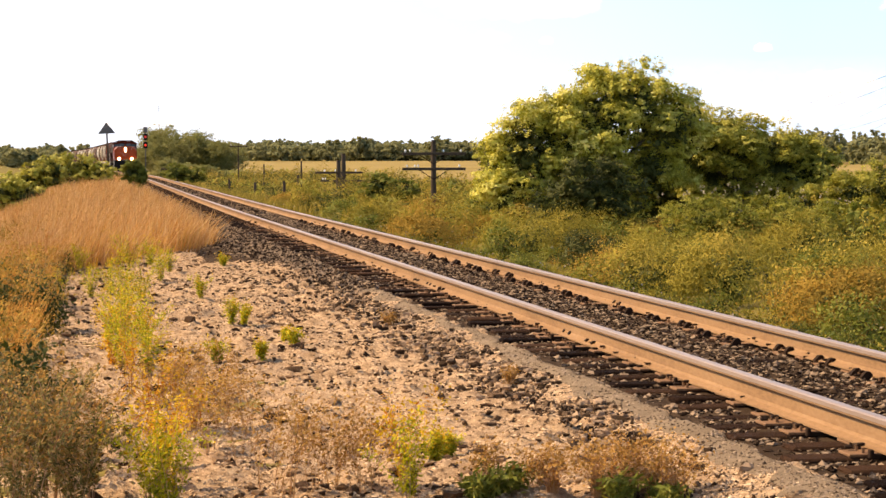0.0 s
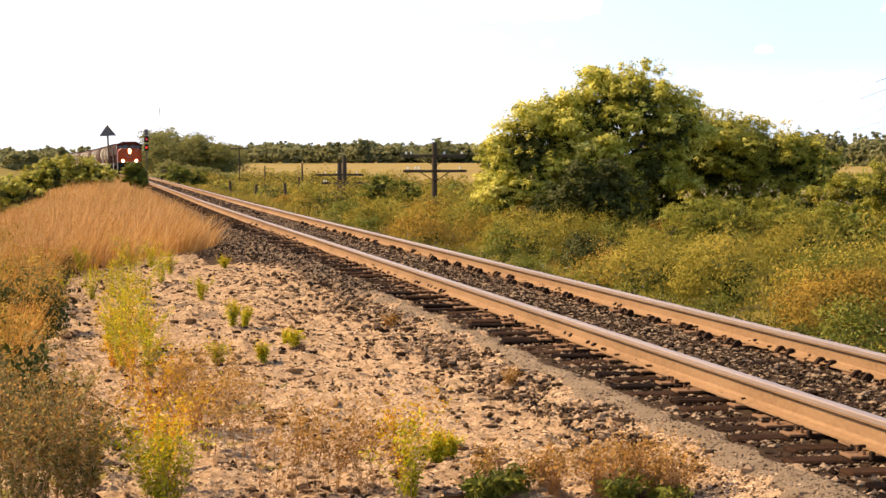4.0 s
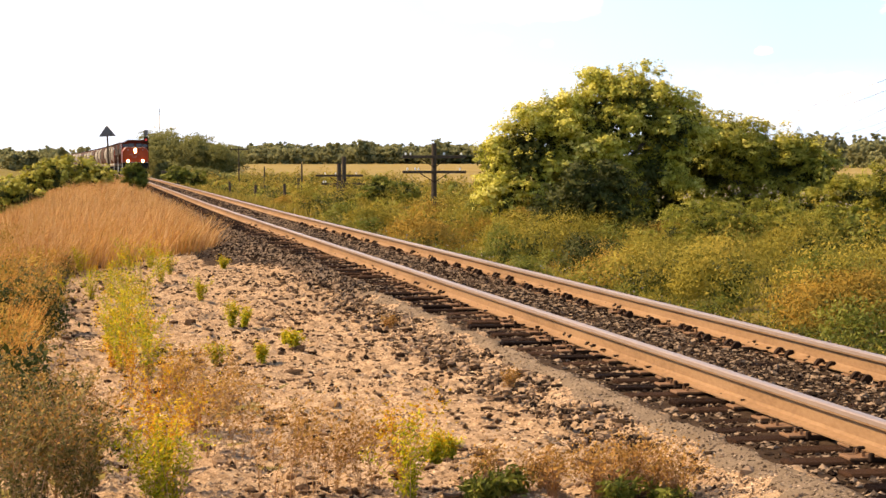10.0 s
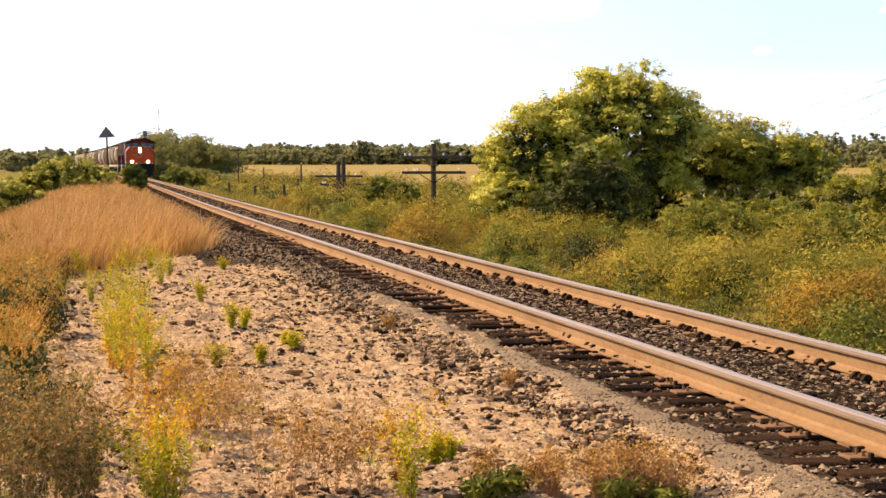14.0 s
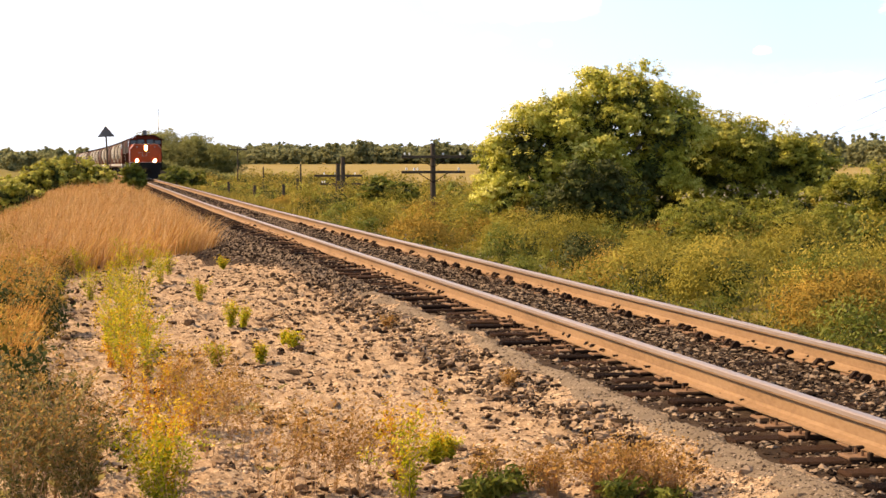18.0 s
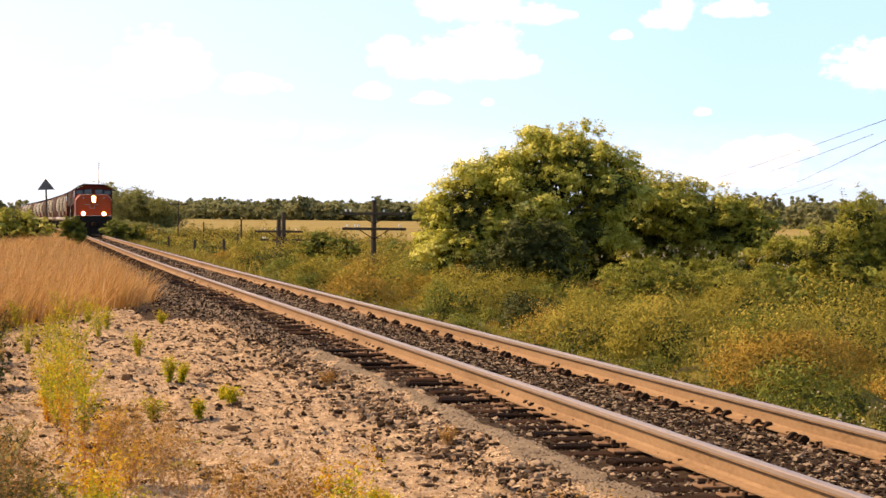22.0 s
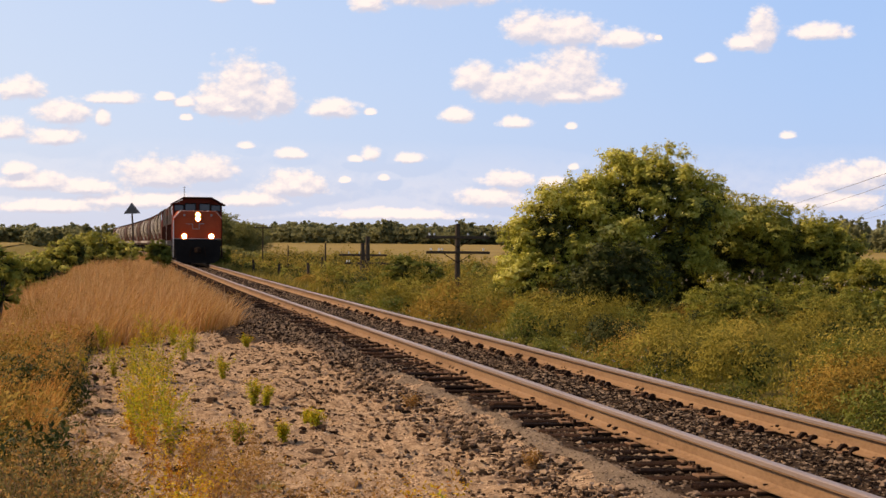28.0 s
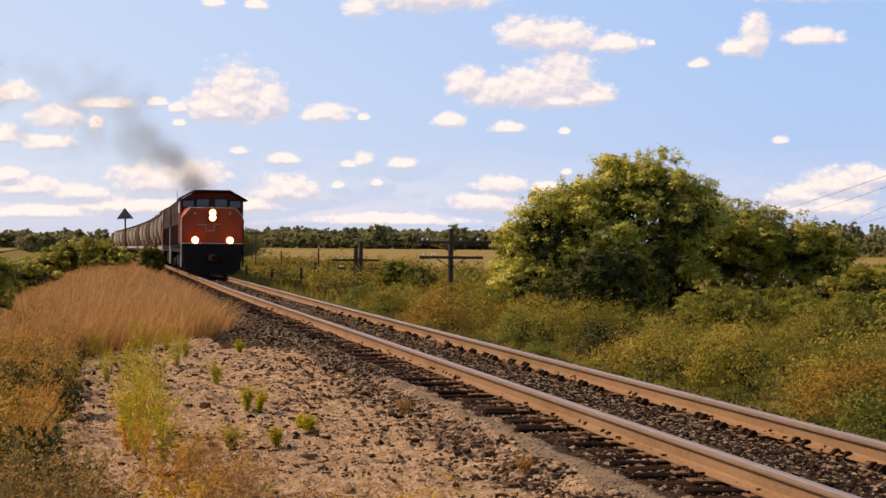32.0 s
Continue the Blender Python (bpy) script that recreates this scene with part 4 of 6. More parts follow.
    for x0, x1, z0, z1 in ((-0.72, -0.3, 2.53, 2.57), (-0.34, -0.3, 2.22, 2.53), (-0.3, 0.06, 2.22, 2.26), (0.06, 0.1, 2.22, 2.55), (0.06, 0.4, 2.55, 2.59)):
        part("logo_bar", box(bmesh.new(), x0, x1, 0.485, 0.5, z0, z1), STEEL, nose, "dull grey painted emblem stroke")
    for sx in (-0.85, 0.85):
        part("class_light", tube(bmesh.new(), (sx, 0.5, 3.1), (sx, 0.6, 3.1), 0.07, 0.07, 12), STEEL, nose)
    for x, z, r in ((-0.85, 1.78, 0.17), (0.85, 1.78, 0.17)):
        # on the lit unit this housing glows as the lamp's added halo
        housing = part("ditch_light", tube(bmesh.new(), (x, 0.3, z), (x, 0.5, z), r * 0.9, r * 1.1, 20), rim_mat, root, "round ditch light")
        part("lens", tube(bmesh.new(), (x, 0.27, z), (x, 0.305, z), r * 0.78, r * 0.86, 20), lens_mat, housing, lens_label)
    housing = part("headlight", box(bmesh.new(), -0.22, 0.22, 0.45, 0.62, 2.68, 3.34, 0.04), ROOF_RED, root, "twin nose headlight")
    for z in (2.88, 3.13):
        # behind a lit lens this disc glows orange, adding a halo
        part("reflector", tube(bmesh.new(), (0, 0.42, z), (0, 0.455, z), 0.17, 0.19, 20), rim_mat, housing, rim_label)
        part("lens", tube(bmesh.new(), (0, 0.39, z), (0, 0.425, z), 0.12, 0.13, 20), lens_mat, housing, lens_label)
    # hood with doors, fans and stack
    hood = part("hood", box(bmesh.new(), -1.46, 1.46, 4.3, 20.4, 1.55, 3.92, 0.1), COWL, root, "soot-dark full-width engine cowl")
    for k in range(18):
        for sx in (-1.475, 1.475):
            part("hood_door", box(bmesh.new(), sx - 0.02, sx + 0.02, 4.6 + 0.86 * k, 5.36 + 0.86 * k, 1.8, 3.6, 0.01), COWL, hood)
    part("radiator_housing", prism(bmesh.new(), [(-1.5, 3.3), (-1.5, 3.85), (-1.15, 4.14), (1.15, 4.14), (1.5, 3.85), (1.5, 3.3), (0.95, 3.0), (-0.95, 3.0)], 16.0, 20.4), ROOF_RED, root)
    part("blower_housing", prism(bmesh.new(), [(-1.2, 3.2), (-1.2, 3.85), (-0.9, 4.08), (0.9, 4.08), (1.2, 3.85), (1.2, 3.2)], 4.35, 7.0), ROOF_RED, root)
    for y in (17.0, 18.2, 19.4):
        part("radiator_fan", tube(bmesh.new(), (0, y, 4.12), (0, y, 4.22), 0.52, 0.5, 20), BLACK_PAINT, root)
    part("exhaust_stack", box(bmesh.new(), -0.3, 0.3, 10.5, 11.7, 3.9, 4.3, 0.04), BLACK_PAINT, root)
    bm = bmesh.new()
    for sx in (-0.14, 0.0, 0.14):
        tube(bm, (sx, 5.2, 4.2), (sx, 5.75, 4.26), 0.03, 0.08, 10)
    box(bm, -0.25, 0.25, 5.15, 5.3, 4.05, 4.22)
    part("horn", bm, STEEL, root)
    for sx in (-1, 1):
        for y, z0 in ((0.55, 0.45), (1.2, 0.5), (20.6, 0.5), (21.3, 0.45)):
            part("step_rail", tube(bmesh.new(), (sx * 1.52, y, z0), (sx * 1.52, y, 2.6 if y > 1 else 2.8), 0.026, 0.026, 6), WHITE_PAINT if sx == white_side else ROOF_RED, root, "white corner handrail" if sx == white_side else "dark corner handrail")
        bm = bmesh.new()
        for k in range(11):
            tube(bm, (sx * 1.56, 4.5 + 1.55 * k, 1.5), (sx * 1.56, 4.5 + 1.55 * k, 2.6), 0.02, 0.02, 6)
        tube(bm, (sx * 1.56, 4.4, 2.6), (sx * 1.56, 20.5, 2.6), 0.02, 0.02, 6)
        box(bm, min(sx * 1.44, sx * 1.58), max(sx * 1.44, sx * 1.58), 4.4, 20.5, 1.46, 1.5)
        part("side_handrail", bm, ROOF_RED, root)
    part("rear_end", box(bmesh.new(), -1.45, 1.45, 20.41, 20.56, 1.55, 2.5, 0.02), RED_PAINT, root)
    part("fuel_tank", box(bmesh.new(), -1.35, 1.35, 7.6, 13.4, 0.35, 1.15, 0.12), BLACK_PAINT, root)
    wheels = bogie(root, 3.3, 3, BLACK_PAINT) + bogie(root, 17.8, 3, BLACK_PAINT)
    return root, wheels


def make_hopper(paint, label):
    """A covered grain hopper with rounded sides, 17.6 m over the couplers."""
    root = thing("covered_hopper", label, "rail wagon", "hoppers of the train")
    n, ring = 20, []
    for i in range(n):
        a = 2 * math.pi * i / n + math.pi / n
        c, s = math.cos(a), math.sin(a)
        ring.append((1.56 * math.copysign(abs(c) ** 0.72, c), 2.95 + 1.36 * math.copysign(abs(s) ** 0.8, s)))
    bm = prism(bmesh.new(), ring, 1.7, 15.9)
    for f in bm.faces:
        f.smooth = len(f.verts) == 4
    body = part("body", bm, paint, root)
    for k in range(9):
        y = 1.7 + 14.2 * k / 8
        part("seam_rib", prism(bmesh.new(), [(x * 1.008, 2.95 + (z - 2.95) * 1.008) for x, z in ring], y - 0.05, y + 0.05), SEAM, body, "dark grey-brown seam rib")
    part("roof", prism(bmesh.new(), [(x * 1.01, 2.95 + (z - 2.95) * 1.012) for x, z in ring if z > 4.1], 1.65, 15.95), SEAM, body, "dark grey-brown roof")
    for k in range(4):
        y = 3.3 + 3.67 * k
        bm = bmesh.new()
        a = [bm.verts.new(p) for p in ((-1.3, y - 1.6, 1.9), (1.3, y - 1.6, 1.9), (1.3, y + 1.6, 1.9), (-1.3, y + 1.6, 1.9))]
        b = [bm.verts.new(p) for p in ((-0.5, y - 0.4, 0.75), (0.5, y - 0.4, 0.75), (0.5, y + 0.4, 0.75), (-0.5, y + 0.4, 0.75))]
        bm.faces.new(a)
        bm.faces.new(b)
        for i in range(4):
            bm.faces.new((a[i], a[(i + 1) % 4], b[(i + 1) % 4], b[i]))
        bmesh.ops.recalc_face_normals(bm, faces=bm.faces)
        chute = part("discharge_chute", bm, paint, root)
        part("gate", box(bmesh.new(), -0.55, 0.55, y - 0.45, y + 0.45, 0.66, 0.745, 0.01), IRON, chute, "dark rusty outlet gate")
    for sx in (-1.4, 1.4):
        part("side_sill", box(bmesh.new(), sx - 0.1, sx + 0.1, 0.5, 17.1, 1.2, 1.5, 0.02), paint, root)
    bm = box(bmesh.new(), -0.35, 0.35, 0.1, 17.5, 0.85, 1.2, 0.02)
    part("centre_sill", bm, BLACK_PAINT, root)
    for y0, y1, wall in ((0.5, 1.7, 0.62), (15.9, 17.1, 16.95)):
        part("end_platform", box(bmesh.new(), -1.5, 1.5, y0, y1, 1.15, 1.3, 0.01), OXIDE, root)
        bm = bmesh.new()
        for sx in (-1.42, -0.6, 0.6, 1.42):
            tube(bm, (sx, wall, 1.2), (sx * 0.9, wall + (0.5 if y0 < 5 else -0.5), 4.1), 0.06, 0.06, 6)
        for k in range(8):
            tube(bm, (-1.42, wall - 0.02, 1.5 + 0.33 * k), (-0.9, wall - 0.02, 1.5 + 0.33 * k), 0.03, 0.03, 6)
        part("end_frame", bm, OXIDE, root, "oxide red end frame with ladder rungs")
        part("slope_sheet", prism(bmesh.new(), [(-1.35, 1.3), (1.35, 1.3), (1.35, 3.9), (0.9, 4.2), (-0.9, 4.2), (-1.35, 3.9)], y0 + 0.95 if y0 < 5 else y0 - 0.05, y0 + 1.25 if y0 < 5 else y1 - 0.95), OXIDE, root, "oxide red end sheet")
    for sx in (-0.525, 0.525):
        part("roof_walk", box(bmesh.new(), sx - 0.225, sx + 0.225, 0.6, 17.0, 4.36, 4.4), IRON, root, "dark roof walkway")
    for k in range(10):
        part("roof_hatch", box(bmesh.new(), -0.28, 0.28, 2.2 + 1.37 * k, 3.1 + 1.37 * k, 4.28, 4.46, 0.03), IRON, root, "dark roof hatch")
    for y0 in (-0.1, 17.3):
        part("coupler", box(bmesh.new(), -0.15, 0.15, y0, y0 + 0.4, 0.75, 1.05, 0.03), IRON, root)
    wheels = bogie(root, 2.6, 2, BLACK_PAINT) + bogie(root, 15.0, 2, BLACK_PAINT)
    return root, wheels


locomotive, loco_wheels = make_locomotive("orange-red diesel freight locomotive with three lit headlights and sooty roof", True)
helper, helper_wheels = make_locomotive("sooty diesel locomotive running backwards behind the lit one", False)
grey_hopper, grey_wheels = make_hopper(HOPPER_GREY, "dusty beige-grey round-sided covered grain hopper with ribbed body")
light_hopper, light_wheels = make_hopper(HOPPER_LIGHT, "chalky white round-sided covered grain hopper with ribbed body")
brown_hopper, brown_wheels = make_hopper(HOPPER_BROWN, "rusty brown round-sided covered grain hopper with ribbed body")
for h in (grey_hopper, light_hopper, brown_hopper):
    h.location = (40, -300, 0)
consist = [grey_hopper]
for kind in (grey_hopper, light_hopper, brown_hopper, grey_hopper, light_hopper, brown_hopper, grey_hopper, light_hopper, grey_hopper, brown_hopper, grey_hopper, grey_hopper, light_hopper, brown_hopper):
    used = kind in consist
    consist.append(copy_thing(kind, pose(0, 0, 0)) if used else kind)


# ---- poles, wires, signs ----
def pole_thing(bearing, distance, base_z, top_z, arms, r=0.14, label="grey weathered timber telegraph pole with crossarms and glass insulators"):
    x, y, z = spot(bearing, distance)
    root = thing("telegraph_pole", label, "utility pole", "old telegraph line")
    root.location = (x, y, z)
    part("post", tube(bmesh.new(), (0, 0, -0.3), (0, 0, top_z - z), r, r * 0.75, 10), POLE_WOOD, root)
    for az, half, pins in arms:
        arm = part("crossarm", box(bmesh.new(), -half, half, -0.16, -0.06, az - z - 0.06, az - z + 0.06, 0.01), POLE_WOOD, root)
        for q in pins:
            part("insulator", tube(tube(bmesh.new(), (q * half, -0.11, az - z + 0.06), (q * half, -0.11, az - z + 0.12), 0.015, 0.015, 6),
                                   (q * half, -0.11, az - z + 0.1), (q * half, -0.11, az - z + 0.19), 0.05, 0.03, 10), INSULATOR, arm, "pale glass insulator")
    if arms:
        bm = bmesh.new()
        for az, half, pins in arms:
            for sx in (-1, 1):
                tube(bm, (sx * half * 0.45, -0.08, az - z - 0.05), (0, -0.12, az - z - 0.45), 0.018, 0.018, 6)
        part("brace", bm, IRON, root)
    return root


pole_thing(9.46, 92.8, -1.7, 2.05, ((1.45, 1.40, (-0.9, -0.75, 0.3, 0.85)), (0.79, 1.40, (-0.85, -0.6, -0.5, 0.8))))
pole_thing(6.91, 125.2, -1.7, 1.06, ((0.34, 1.40, (-0.6, -0.15, 0.7)),), 0.17)
pole_thing(7.04, 128.8, -1.7, 1.45, ((-0.19, 1.40, (-0.9, -0.8, -0.2)),), 0.17)
for b, d, top in ((5.91, 148.36, 0.95), (4.91, 178.53, 0.6), (4.23, 208.64, 2.4)):
    pole_thing(b, d, -1.7, top, ((top - 0.25, 0.9, (-0.8, 0.8)),) if b < 4.5 else (), 0.07, "slim grey timber pole in tall meadow grass")


def fence_post(bearing, distance, high):
    x, y, z = spot(bearing, distance)
    ob = new("fence_post", None)
    root = tagged(ob, "short leaning grey timber fence post in the meadow", "fence post", "fence along the line")
    root.matrix_basis = pose(x, y, z, tie_rng.uniform(-4, 4), tie_rng.uniform(-4, 4), 0)
    part("post", tube(bmesh.new(), (0, 0, -0.2), (0, 0, high), 0.09, 0.08, 8), POLE_WOOD, root)
    bm = bmesh.new()
    for k in (0.35, 0.6, 0.85):
        tube(bm, (-0.095, 0, high * k), (0.095, 0, high * k), 0.012, 0.012, 6)
    part("wire_staple", bm, IRON, root)


for b, d, h in ((5.47, 119.25, 1.5), (5.81, 126.61, 1.9), (6.59, 119.63, 1.2), (7.76, 112.63, 1.2), (4.65, 136.92, 1.3), (4.00, 150.94, 1.3)):
    fence_post(b, d, h)

# triangular board on a leaning post beside the line
bx, by, bz = spot(0.78, 130.7)
board = thing("track_sign", "dull grey triangular board on a slender leaning post in tall grass", "sign")
board.matrix_basis = pose(bx + 0.1, by, bz, 0, -2.5, 0)
part("post", tube(bmesh.new(), (0, 0, -0.3), (0, 0, 2.99 - bz), 0.06, 0.05, 8), POLE_WOOD, board)
tri = prism(bmesh.new(), [(-0.52, 2.68 - bz), (0.52, 2.68 - bz), (0.0, 3.36 - bz)], -0.09, -0.06)
part("board", tri, SIGN_GREY, board, "flat triangular grey board")
part("brace", tube(bmesh.new(), (-0.3, -0.05, 2.72 - bz), (0.3, -0.05, 2.72 - bz), 0.03, 0.03, 6), IRON, board)

# signal mast with red lights beside the far curve
sx_, sy_, sz_ = spot(1.77, 305.6)
signal = thing("signal_mast", "slim railway signal mast with two red lights", "railway signal")
signal.location = (sx_, sy_, sz_)
part("mast", tube(bmesh.new(), (0, 0, -0.2), (0, 0, 4.54 - sz_), 0.08, 0.07, 10), SIGN_GREY, signal)
for z, lamp, note in ((3.8, SIGNAL_DIM, "dim red lamp"), (2.65, SIGNAL_RED, "glowing red lamp")):
    hood_ob = part("signal_head", box(bmesh.new(), -0.3, 0.3, -0.3, 0.0, z - sz_ - 0.45, z - sz_ + 0.45, 0.05), BLACK_PAINT, signal, "black signal head")
    part("lamp", tube(bmesh.new(), (0, -0.36, z - sz_), (0, -0.3, z - sz_), 0.17, 0.17, 16), lamp, hood_ob, note)
part("equipment_box", box(bmesh.new(), -0.3, 0.3, -0.3, 0.3, 4.44 - sz_, 5.21 - sz_, 0.05), SIGN_GREY, signal)

# low timber stand beside the rails
cx, cy, cz = spot(2.22, 199.5)
stand = thing("timber_stand", "low dark timber stand with a pale top board beside the rails", "platform")
stand.matrix_basis = pose(cx + 0.6, cy, cz, 0, 0, -4)
part("deck", box(bmesh.new(), -0.85, 0.85, -0.5, 0.5, 0.85, 0.95, 0.02), STEEL, stand, "pale weathered top board")
part("crate", box(bmesh.new(), -0.75, 0.35, -0.4, 0.4, 0.95, 1.45, 0.04), POLE_WOOD, stand, "dark timber box")
for px2, py2 in ((-0.75, -0.4), (0.75, -0.4), (-0.75, 0.4), (0.75, 0.4)):
    part("leg", box(bmesh.new(), px2 - 0.07, px2 + 0.07, py2 - 0.07, py2 + 0.07, -0.3, 0.85), POLE_WOOD, stand)

mx, my, mz = spot(2.13, 569.7)
mast = thing("radio_mast", "thin grey radio mast rising above the trees", "mast")
mast.location = (mx, my, mz)
part("mast_pole", tube(bmesh.new(), (0, 0, -0.3), (0, 0, 14.10 - mz), 0.13, 0.07, 8), STEEL, mast)
for k in range(3):
    part("antenna", tube(bmesh.new(), (-0.3, 0, 12.6 + 0.6 * k - mz), (0.3, 0, 12.6 + 0.6 * k - mz), 0.04, 0.04, 6), STEEL, mast)


def wire(name, a, b, sag, r, label):
    """A sagging wire, swept as one thin tube."""
    a, b = np.array(a), np.array(b)
    u = np.linspace(0, 1, 25)[:, None]
    c = a + (b - a) * u
    c[:, 2] -= 4 * sag * (u * (1 - u))[:, 0]
    q = np.linspace(0, 2 * np.pi, 5)[:-1]
    d = (b - a) / np.linalg.norm(b - a)
    e = np.cross(d, (0, 0, 1.0))
    e /= np.linalg.norm(e)
    g = np.cross(e, d)
    v = c[:, None, :] + r * (np.cos(q)[None, :, None] * e + np.sin(q)[None, :, None] * g)
    i = np.arange(100).reshape(25, 4)
    j = np.roll(i, -1, axis=1)
    f = np.stack([i[:-1], j[:-1], j[1:], i[1:]], -1).reshape(-1, 4)
    return tagged(new(name, mesh_of(name, v.reshape(-1, 3), f, WIRE)), label, "wire", "overhead wires")


for a, b in (((76.5, 238.9, 4.83), (27.0, 61.4, 4.83)), ((78.7, 232.4, 4.83), (33.4, 79.8, 4.83)), ((122.5, 346.0, 3.96), (25.3, 58.5, 3.96)),
             ((87.5, 238.7, 3.96), (50.8, 127.1, 3.96)), ((119.3, 316.8, 3.96), (57.8, 145.3, 3.96))):
    wire("power_line", a, b, 0.15, 0.011, "dark power line sagging across the sky")
wire("power_line", (-4.9, 57.4, 7.97), (26.0, 49.4, 8.74), 0.55, 0.008, "single thin wire crossing high over the track")


# ---- trees ----
AX, DEEP = Vector((0.97, -0.243, 0)), Vector((0.243, 0.97, 0))     # across and away from the eye


def crown(rows, z0=0.0):
    """Blobs from (across, away, height, half width, half height)."""
    out = []
    for u, d, z, r, h in rows:
        p = AX * u + DEEP * d
        out.append((p.x, p.y, 0.966 * z - z0, r, r, h))
    return out


tx, ty, tz = spot(13.99, 76.8)
tree("maple_tree", "broad sunlit yellow-green maple thicket beside the railway ditch", (tx, ty, tz), crown([
    (-3.5, -0.4, 0.9, 1.2, 1.7), (-2.6, -0.9, 1.7, 1.5, 1.7), (-1.2, 0.0, 2.3, 1.7, 1.7), (0.4, 0.2, 3.0, 1.8, 1.75), (1.4, 0.0, 3.6, 1.3, 1.3),
    (2.4, 0.2, 2.5, 1.5, 1.5), (-0.5, -0.5, 1.1, 1.8, 1.3), (-2.8, -1.0, 0.0, 1.6, 1.1), (1.4, 0.5, 1.0, 1.9, 1.4), (-0.7, -0.2, 2.5, 1.2, 1.2), (0.2, 1.2, 0.2, 1.9, 1.3)], tz), 150000, 0.06, MAPLE, 0.2, 9, "tree", 420)
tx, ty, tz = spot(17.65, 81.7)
tree("maple_tree", "yellow-green maple coloured darker for shade, leaning out of the thicket", (tx, ty, tz), crown([
    (-1.9, 0.2, 1.9, 1.8, 1.6), (-0.3, 0.3, 1.6, 1.7, 1.5), (1.5, 0.3, 1.1, 1.6, 1.5), (2.9, 0.0, 0.6, 1.2, 1.4), (-0.8, 1.0, 0.3, 2.0, 1.3), (1.4, 1.0, 0.1, 1.9, 1.3)], tz), 95000, 0.06, SHADE_MAPLE_BUSH, 0.18, 8, "tree", 240)
# foliage down to the ground, its dark colour standing for shade under the maples
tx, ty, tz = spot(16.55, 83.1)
tree("shade_undergrowth", "dense undergrowth coloured dark for the deep shade beneath the maples", (tx, ty, tz), crown([
    (-3.4, 0.3, 0.1, 1.6, 1.4), (-1.6, 0.5, 0.3, 1.9, 1.5), (0.4, 0.6, 0.2, 1.9, 1.5), (2.2, 0.5, 0.0, 1.8, 1.4), (3.9, 0.3, -0.4, 1.4, 1.0), (-2.0, 0.0, -0.7, 1.9, 1.0), (0.2, 0.1, -0.8, 2.0, 1.0), (2.4, 0.1, -0.8, 1.9, 0.9)], tz), 60000, 0.085, DARK_OR_SHADE_LEAF, 0.1, 8, "shrub")
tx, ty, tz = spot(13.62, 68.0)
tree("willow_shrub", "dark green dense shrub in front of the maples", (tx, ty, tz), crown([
    (0.0, 0, 0.15, 1.3, 1.35), (-0.9, 0.2, -0.6, 1.1, 1.0), (0.8, 0.2, -0.2, 1.0, 1.2)], tz), 20000, 0.055, DARK_OR_SHADE_LEAF, 0.08, 5, "shrub")
for b, d, w, hgt in ((16.7, 58.5, 1.5, 0.95), (17.75, 58.8, 1.5, 1.05), (18.8, 59.4, 1.4, 0.95), (19.8, 60.7, 1.1, 0.8)):
    tx, ty, tz = spot(b, d)
    shrub = tree("low_shrub", "low green shrub with dusty white seed heads on the bank", (tx, ty, tz), crown([(-0.5 * w, 0, 0.85, 0.6 * w, hgt), (0.5 * w, 0.1, 0.8, 0.6 * w, hgt * 0.9), (0, -0.1, 1.15, 0.55 * w, hgt), (0, -0.2, 0.5, 0.9 * w, 0.6)]), 22000, 0.034, BUSH_LEAF, 0.04, 4, "shrub")
    heads = rng.uniform(-1, 1, (12, 3)) * (0.9 * w, 0.5 * w, 0.12) + (0, 0, 1.1 + hgt)
    fl = new("flower_head", leaf_mesh("flower_head", np.repeat(heads, 7, axis=0) + rng.normal(0, 0.03, (84, 3)), 0.022, FLOWER, 0.0, 0.8))
    fl.parent = shrub
    fl["kind"] = "stuff"

tx, ty, tz = spot(22.4, 73.0)
tree("willow_tree", "slender yellow-green willow rising out of the ditch scrub", (tx, ty, tz), crown([
    (0.0, 0, 1.3, 0.8, 1.2), (-1.1, 0, 0.3, 1.2, 1.1), (1.3, 0.2, 0.5, 1.3, 1.3), (-0.2, -0.2, -0.5, 1.7, 1.0), (2.9, 0.3, 0.3, 1.4, 1.3)], tz), 44000, 0.05, BUSH_LEAF, 0.09, 6, "tree", 90)
tx, ty, tz = spot(20.6, 76.0)
tree("willow_shrub", "rounded green willow shrub beside the thicket", (tx, ty, tz), crown([
    (0.0, 0, -0.1, 1.3, 1.0), (-1.2, 0.2, -0.5, 1.1, 0.9), (1.1, 0.2, -0.4, 1.1, 0.9)], tz), 20000, 0.05, BUSH_LEAF, 0.06, 5, "shrub")

